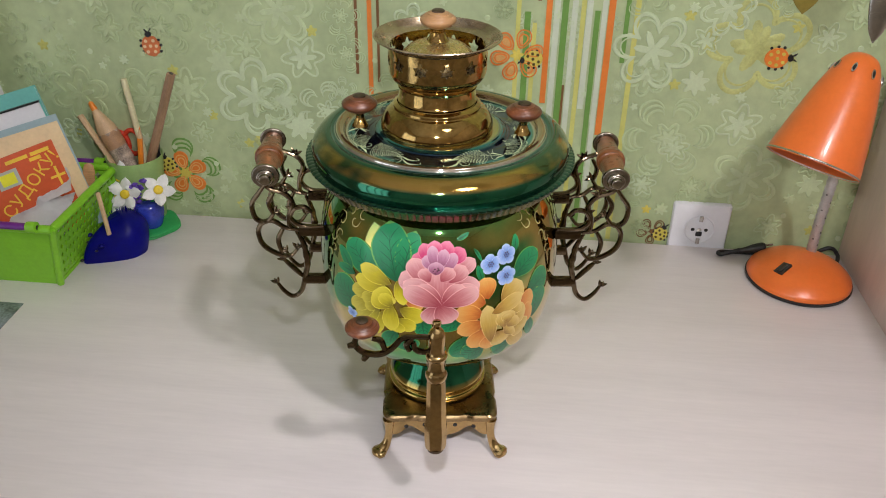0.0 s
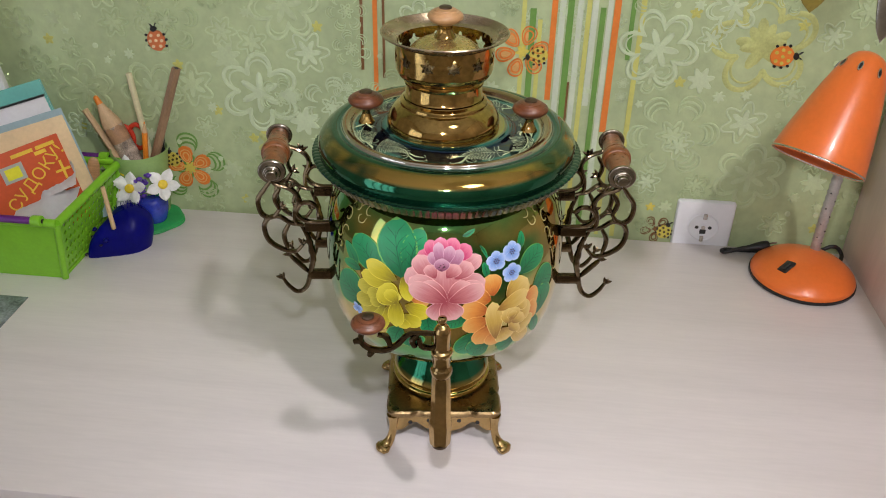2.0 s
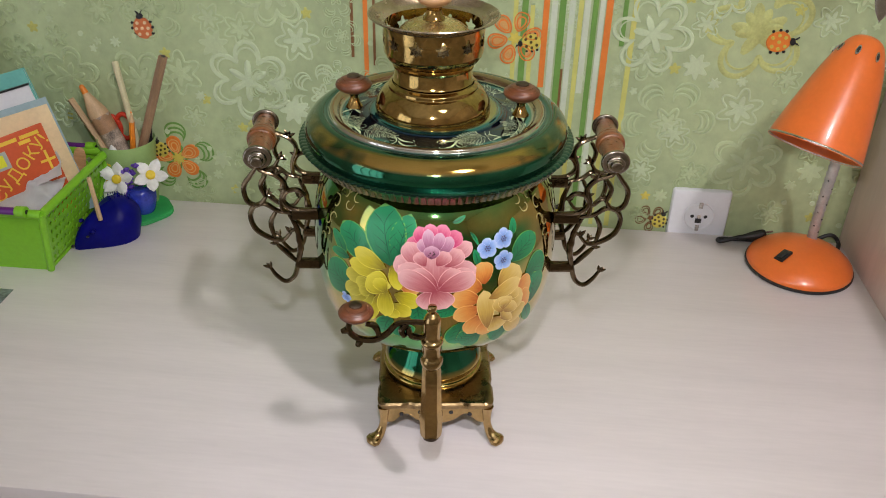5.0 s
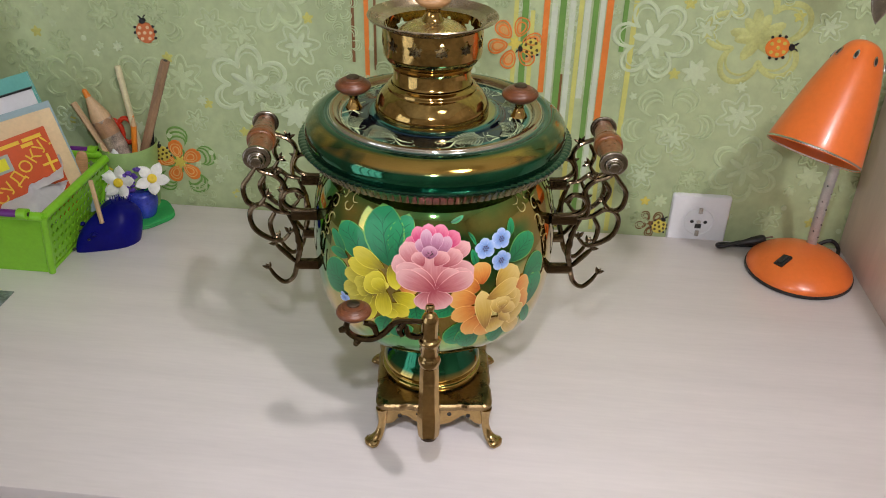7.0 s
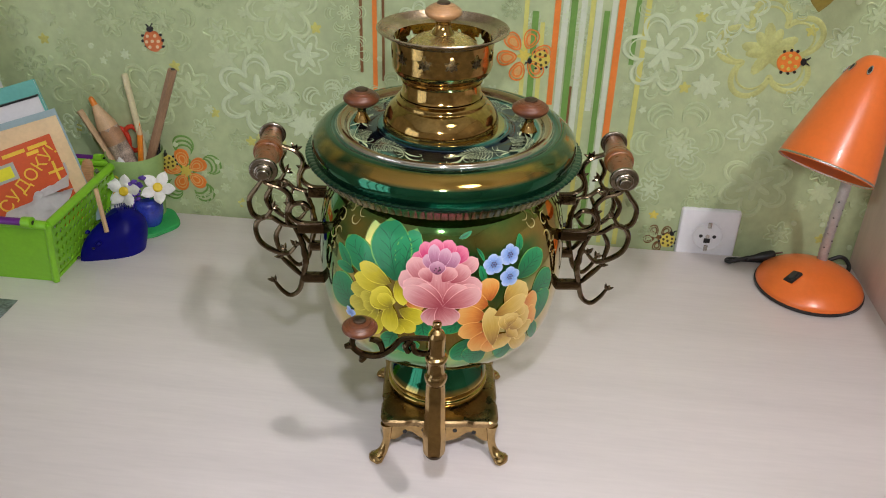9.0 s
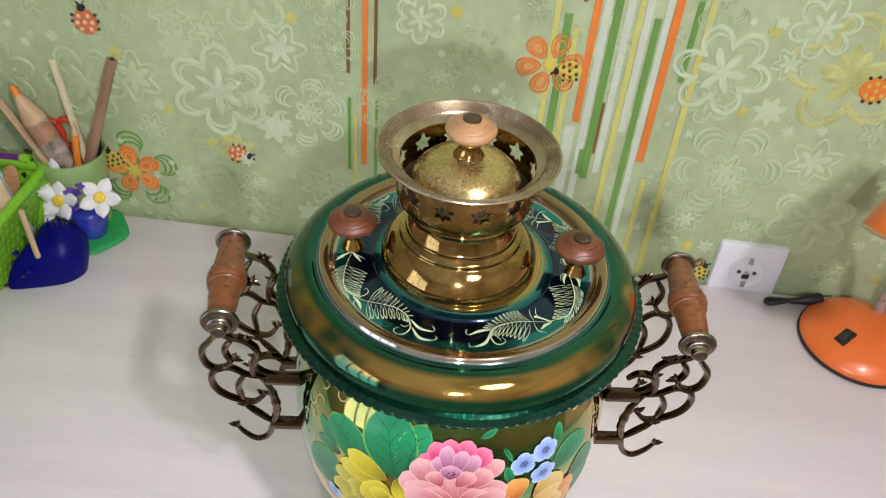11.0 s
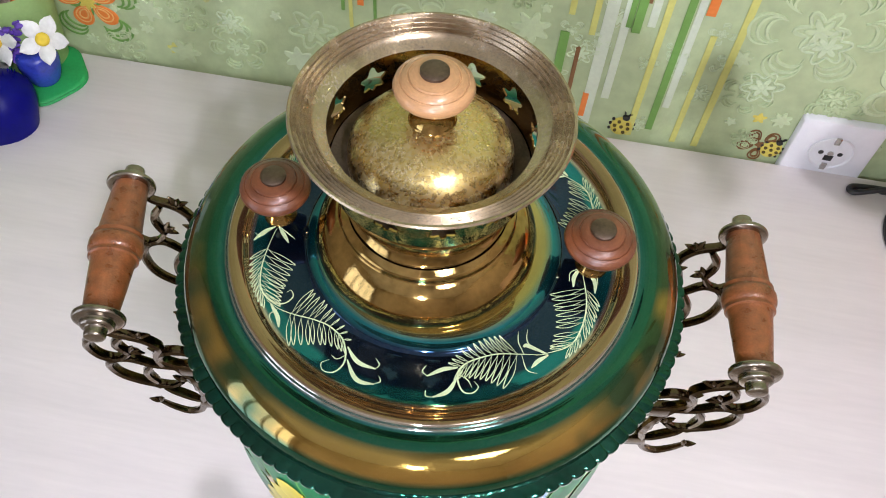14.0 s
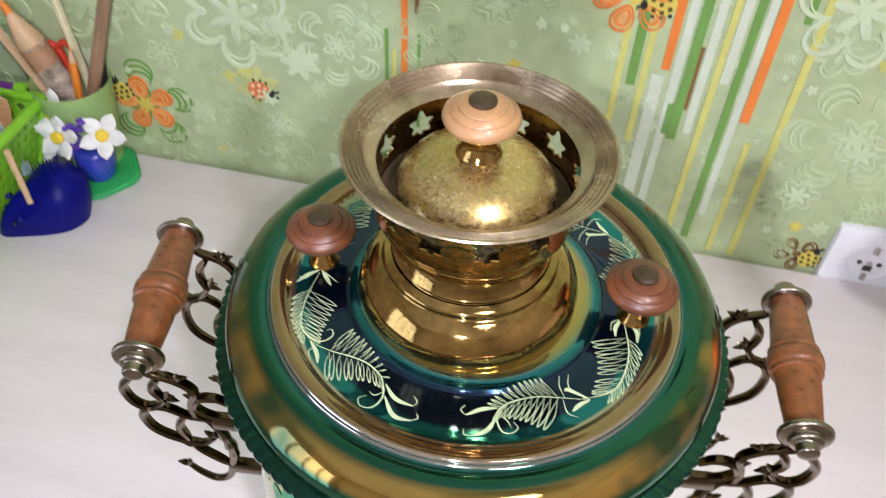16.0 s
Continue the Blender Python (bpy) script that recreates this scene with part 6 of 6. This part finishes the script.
SHEET = paper("white_sheet_paper", (0.86, 0.86, 0.87), 0.03)
sheet = thing("paper_sheet", pose(-0.604, 0.220, DESK + 0.080, -50, 8, 12), "crumpled white printed sheet tucked in the basket", "paper", "papers in the basket")
part("sheet", crumpled(14, 14, 0.074, 0.066, 0.030, 3, 0.020), SHEET, sheet)
slip = thing("paper_slip", pose(-0.588, 0.266, DESK + 0.102, -46, -24, 20), "folded white paper slip in the basket", "paper", "papers in the basket")
part("slip", crumpled(12, 12, 0.042, 0.044, 0.024, 8, -0.012), SHEET, slip)
spoon = thing("wooden_spatula", pose(-0.584, 0.310, DESK + 0.010, -8, 8, 20), "small pale wooden spatula standing in the basket", "spatula")
part("blade", tube([(0, 0, 0), (0, 0, 0.06), (0, 0, 0.085), (0, 0, 0.104), (0, 0, 0.114), (0, 0, 0.117)], [0.0045, 0.0045, 0.0080, 0.0088, 0.0065, 0.002], 14, flat=0.25, side=(0, 1, 0)), PALE_WOOD, spoon)

# ---- pencil cup ----
CUP = (-0.533, 0.392)
cup = thing("pencil_cup", pose(*CUP, DESK), "frosted green plastic cup holding pencils", "cup")
part("cup", lathe(rounded([(0.0, 0.0), (0.030, 0.0), (0.0325, 0.003), (0.0375, 0.06), (0.0425, 0.108), (0.0415, 0.1085), (0.0362, 0.06), (0.031, 0.005), (0.0, 0.0045)], 5), 56), FROSTED, cup)
NATURAL, RAW, LEAD = material("dark_pencil_wood", (0.30, 0.18, 0.10), 0.45, 0, 0.15, 90, 0.15, 300, stretch=(1, 1, 0.15)), material("raw_wood", (0.62, 0.42, 0.24), 0.55, 0, 0.1, 90, 0.15, 300, stretch=(1, 1, 0.15)), material("pencil_lead", (0.03, 0.03, 0.035), 0.4)
CARROT, PALE_STICK = material("orange_pencil_paint", (0.80, 0.24, 0.02), 0.35), material("pale_stick_wood", (0.70, 0.64, 0.40), 0.5, 0, 0.08, 60)


def stick(name, foot, top, r, mat, label, end=None, sides=6, category="pencil"):
    foot, top = Vector(foot), Vector(top)
    d = top - foot
    m = Matrix.Translation(foot) @ d.to_track_quat("Z", "Y").to_matrix().to_4x4()
    s = thing(name, m, label, category)
    n = d.length
    if end == "sharp":
        part("shaft", lathe([(0.0, 0.0), (r, 0.0), (r, n - 4.5 * r), (0.0, n - 4.5 * r)], sides), mat, s, "", False)
        part("cone", lathe([(r * 0.98, n - 4.5 * r), (r * 0.28, n - 1.2 * r), (0, n - 1.2 * r)], 18), RAW, s)
        part("lead", lathe([(r * 0.28, n - 1.2 * r), (0.0, n)], 12), LEAD if mat != CARROT else CARROT, s)
    else:
        part("shaft", lathe([(0.0, 0.0), (r, 0.0), (r, n - 0.001), (r * 0.85, n), (0.0, n)], sides), mat, s, "", False)
        if end == "core":
            part("core", lathe([(r * 0.45, n - 0.0005), (r * 0.42, n + 0.0006), (0, n + 0.0006)], 12), LEAD, s)
    return s


stick("thick_pencil", (-0.541, 0.386, DESK + 0.012), (-0.456, 0.400, 0.994), 0.0072, NATURAL, "thick dark natural wood pencil in the cup", "core")
stick("orange_pencil", (-0.528, 0.376, DESK + 0.008), (-0.5095, 0.379, 0.917), 0.0042, CARROT, "orange pencil standing in the cup", "sharp")
stick("pale_stick", (-0.514, 0.404, DESK + 0.008), (-0.537, 0.412, 0.978), 0.0048, PALE_STICK, "pale wooden stick standing in the cup", None, 10, "stick")
stick("thin_pencil", (-0.530, 0.385, DESK + 0.022), (-0.607, 0.392, 0.924), 0.0048, RAW, "thin bare wood pencil leaning in the cup", None, 6)
fat_m = Matrix.Translation((-0.514, 0.394, DESK + 0.012)) @ (Vector((-0.582, 0.400, 0.921)) - Vector((-0.514, 0.394, DESK + 0.012))).to_track_quat("Z", "Y").to_matrix().to_4x4()
fat = thing("giant_pencil", fat_m, "giant novelty pencil with an orange tip, in the cup", "pencil")
part("shaft", lathe([(0.0, 0.0), (0.0150, 0.0), (0.0150, 0.146), (0.0, 0.146)], 24), material("birch_bark_print", (0.42, 0.33, 0.26), 0.5, 0, 0.42, 55, 0.1, 100), fat)
part("cone", lathe([(0.0153, 0.146), (0.0144, 0.153), (0.0047, 0.184), (0.0, 0.184)], 24), RAW, fat, "bare wood cone")
scarf = bmesh.new()
low_ring, high_ring = [], []
for k in range(60):
    a = 2 * math.pi * k / 60
    low_ring.append(scarf.verts.new((0.0155 * math.cos(a), 0.0155 * math.sin(a), 0.120)))
    high_ring.append(scarf.verts.new((0.0155 * math.cos(a), 0.0155 * math.sin(a), 0.141 + 0.0055 * abs(math.cos(3 * a)))))
for k in range(60):
    scarf.faces.new((low_ring[k], low_ring[(k + 1) % 60], high_ring[(k + 1) % 60], high_ring[k]))
part("painted_sleeve", scarf, material("tan_pencil_lacquer", (0.42, 0.24, 0.13), 0.4, 0, 0.15, 60), fat, "tan lacquer with a scalloped edge")
part("tip", lathe(rounded([(0.0049, 0.1835), (0.0042, 0.190), (0.0034, 0.1955), (0.0, 0.1975)], 3), 20), CARROT, fat, "orange tip")
scissors = thing("scissors", pose(-0.550, 0.410, DESK + 0.002, 0, 0, 0), "scissors with red handles in the cup", "scissors")
RED_PLASTIC = material("red_plastic", (0.62, 0.05, 0.02), 0.35)
for x, z in ((0.008, 0.122), (-0.012, 0.118)):
    part("handle_loop", tube([(x + 0.013 * math.cos(2 * math.pi * k / 20), 0.004, z + 0.020 * math.sin(2 * math.pi * k / 20)) for k in range(21)], 0.0038, 10), RED_PLASTIC, scissors, "red plastic loop")
part("blade", block((-0.006, 0.0035, 0.0), (0.006, 0.0050, 0.104), 0.0004), CHROME, scissors)
stick("black_marker", (-0.514, 0.398, DESK + 0.008), (-0.500, 0.413, 0.895), 0.0045, BLACK, "black marker standing in the cup", None, 12, "marker")

# ---- hedgehog brush ----
HOG_BLUE = material("glossy_blue_plastic", (0.001, 0.001, 0.15), 0.42, 0, 0.1, 25, 0.03, 60, spec=0.18)
hog = thing("hedgehog_toy", pose(-0.527, 0.296, DESK, 0, 0, 48), "glossy blue plastic hedgehog with short bristles", "toy")


def hog_shell():
    """A low egg, drawn out to a pointed nose at -x, cut flat below."""
    bm, rows, n = bmesh.new(), [], 36
    for i in range(13):
        t = i / 12
        h, s = 0.060 * math.sin(0.5 * math.pi * t) ** 0.9, math.cos(0.5 * math.pi * t) ** 0.75
        tuck = 0.30 * max(0.0, 1 - t / 0.45) ** 1.4      # the rump curves in towards the desk
        row = []
        for k in range(n):
            a = 2 * math.pi * k / n
            c = math.cos(a)
            nose = 0.016 * max(0.0, -c) ** 7
            x = s * (0.046 * c * (1 - tuck * max(0.0, c)) - nose) + 0.004 * t
            row.append(bm.verts.new((x, s * 0.041 * (1 - 0.6 * tuck) * math.sin(a) * (1 - 0.22 * max(0.0, -c)), h * (1 - 0.30 * max(0.0, -c) * s))))
        rows.append(row)
    for a, b in zip(rows, rows[1:]):
        for k in range(n):
            bm.faces.new((a[k], a[(k + 1) % n], b[(k + 1) % n], b[k]))
    bm.faces.new(rows[0][::-1])
    bm.faces.new(rows[-1])
    return bm


part("shell", hog_shell(), HOG_BLUE, hog)
part("nose", lathe(rounded([(0, -0.003), (0.003, 0), (0, 0.003)], 4), 14, m=pose(-0.0640, 0, 0.006)), BLACK, hog, "black nose tip")
for s in (-1, 1):
    part("eye", lathe(rounded([(0, -0.0022), (0.0026, 0), (0, 0.0022)], 4), 14, m=pose(-0.046, -0.0165 * s, 0.0225)), BLACK, hog, "black bead eye")
    part("ear", lathe(rounded([(0, -0.004), (0.0045, 0), (0, 0.004)], 4), 14, m=pose(-0.039, -0.021 * s, 0.0305)), HOG_BLUE, hog)
random.seed(12)
for k in range(28):
    a, t = random.uniform(-1.9, 1.9) + math.pi * 0.5, random.uniform(0.55, 0.98)
    x, y, z = 0.010 + 0.030 * (1 - t) * 2.0 * math.cos(a) * 0.9, 0.034 * (1 - t) * 2.0 * math.sin(a), 0.061 * math.sin(0.5 * math.pi * t)
    part("bristle", tube([(x, y, z - 0.004), (x * 1.12, y * 1.15, z + 0.005)], 0.0005, 5), HOG_BLUE, hog)
stick("short_pencil", (-0.529, 0.266, DESK + 0.043), (-0.536, 0.272, DESK + 0.108), 0.0034, RAW, "short bare pencil stuck into the blue hedgehog", None, 6)

# ---- flower ornament ----
PETAL_WHITE, PETAL_YELLOW, VIOLET, DISC_GREEN, POT_BLUE = material("white_clay", (0.82, 0.82, 0.80), 0.5), material("yellow_clay", (0.85, 0.62, 0.03), 0.5), material("violet_clay", (0.13, 0.06, 0.42), 0.5, 0, 0.15, 60, 0.3, 200), material("green_foam", (0.02, 0.33, 0.08), 0.55, 0, 0.1, 40, 0.3, 200), material("blue_glossy_pot", (0.03, 0.05, 0.42), 0.25, 0, 0.2, 50, coat=0.4)
posy = thing("flower_ornament", pose(-0.514, 0.368, DESK), "clay narcissus and violets in a blue pot", "ornament")
part("stand", lathe(rounded([(0.0, 0.0), (0.031, 0.0), (0.0335, 0.003), (0.031, 0.006), (0.0, 0.006)], 4), 40, wave=lambda a, i: 1 + 0.05 * math.cos(5 * a)), DISC_GREEN, posy, "green lily-pad stand")
part("pot", lathe(rounded([(0.0, 0.004), (0.011, 0.005), (0.016, 0.018), (0.017, 0.030), (0.013, 0.038), (0.0, 0.038)], 4), 32, m=pose(0.004, -0.006, 0)), POT_BLUE, posy, "glossy blue pot")


def narcissus(m, parent):
    f = part("narcissus", lathe(rounded([(0.0, 0.006), (0.004, 0.006), (0.0055, 0.004), (0.0045, 0.0), (0.0, 0.0)], 4), 16, m=m), PETAL_YELLOW, parent, "white clay narcissus with yellow heart")
    for k in range(5):
        a = 2 * math.pi * k / 5 + 0.3
        bm, rows = bmesh.new(), []
        for i in range(7):
            t = i / 6
            w = 0.0064 * math.sin(math.pi * min(1, 0.12 + 0.88 * t) ** 1.2) if t < 1 else 0.0
            rows.append([bm.verts.new((0.003 + 0.0165 * t, w * v, 0.0015 + 0.004 * t * t - 0.0016 * v * v)) for v in (-1, -0.5, 0, 0.5, 1)])
        for p, q in zip(rows, rows[1:]):
            for j in range(4):
                bm.faces.new((p[j], p[j + 1], q[j + 1], q[j]))
        bmesh.ops.remove_doubles(bm, verts=bm.verts[:], dist=1e-6)
        bmesh.ops.solidify(bm, geom=bm.faces[:], thickness=0.0012)
        bmesh.ops.transform(bm, matrix=m @ Matrix.Rotation(a, 4, "Z"), verts=bm.verts[:])
        part("petal", bm, PETAL_WHITE, f)


for x, y, z, rx, ry in ((-0.024, -0.004, 0.066, 48, -10), (-0.026, -0.012, 0.044, 60, -25), (0.022, -0.010, 0.056, 48, 22), (-0.016, -0.016, 0.052, 70, 5)):
    narcissus(pose(x, y, z, rx, ry, 0), posy)
    part("stalk", tube(rounded([(x, y, z), (x * 0.7, y * 0.6, z - 0.012), (0.004, -0.006, 0.034)], 4), 0.0013, 6), DISC_GREEN, posy)
random.seed(5)
for k in range(26):
    t = k / 25
    x, y, z = 0.002 - 0.010 * math.sin(3 * t) + random.uniform(-0.006, 0.006), -0.012 + random.uniform(-0.005, 0.005), 0.024 + 0.044 * t
    part("violet", lathe(rounded([(0, -0.0030), (0.0038, 0.0), (0, 0.0030)], 3), 10, m=pose(x, y, z, random.uniform(-40, 40), random.uniform(-40, 40), 0), wave=lambda a, i: 1 + 0.25 * math.cos(4 * a)), VIOLET, posy)

posy.scale = (1.24, 1.24, 1.24)

# ---- odds and ends ----
folder = thing("white_folder", pose(-0.728, 0.400, DESK, 3, -6, 6), "white paper folder standing against the wall", "folder")
part("cover", block((-0.20, -0.012, 0.0), (0.030, 0.0, 0.36), 0.001), SHEET, folder)
card = thing("picture_card", pose(-0.662, 0.096, DESK), "glossy printed card lying flat on the desk", "card")
part("card", block((-0.100, -0.060, 0.0), (0.060, 0.045, 0.0012), 0.0003), material("dark_glossy_card", (0.22, 0.24, 0.27), 0.15, 0, 0.4, 30, coat=0.5), card)
HERE[0] = Matrix()
PENDANT_GOLD = material("olive_gold_enamel", (0.26, 0.20, 0.035), 0.45, 0.3, 0.1, 30)
for x, y, z, mat, w, label in ((0.300, 0.110, 1.183, PENDANT_GOLD, 0.019, "oval olive-gold pendant hanging on a cord"), (0.338, 0.040, 1.180, CHROME, 0.012, "slim chrome pendant hanging on a cord")):
    pen = thing("hanging_pendant", pose(x, y, z), label, "pendant", "hanging pendants")
    part("leaf", lathe(rounded([(0.0, 0.0), (0.55, 0.012), (0.95, 0.034), (1.0, 0.050), (0.80, 0.072), (0.35, 0.088), (0.10, 0.093), (0.0, 0.094)], 4), 32, m=Matrix.Diagonal((w, 0.0035, 1, 1))), mat, pen)
    part("cord", tube([(0, 0, 0.092), (0, 0, 0.6), (0, 0, 2.6 - z)], 0.0008, 6), CHROME, pen, "thin metal cord")
pendant_lamp = thing("ceiling_lamp", pose(0.61, -0.88, 2.44), "white round ceiling lamp behind the viewer", "lamp")
part("body", lathe([(0.0, 0.0), (0.23, 0.0), (0.24, 0.02), (0.20, 0.10), (0.03, 0.16), (0.0, 0.16)], 48), WHITE, pendant_lamp)
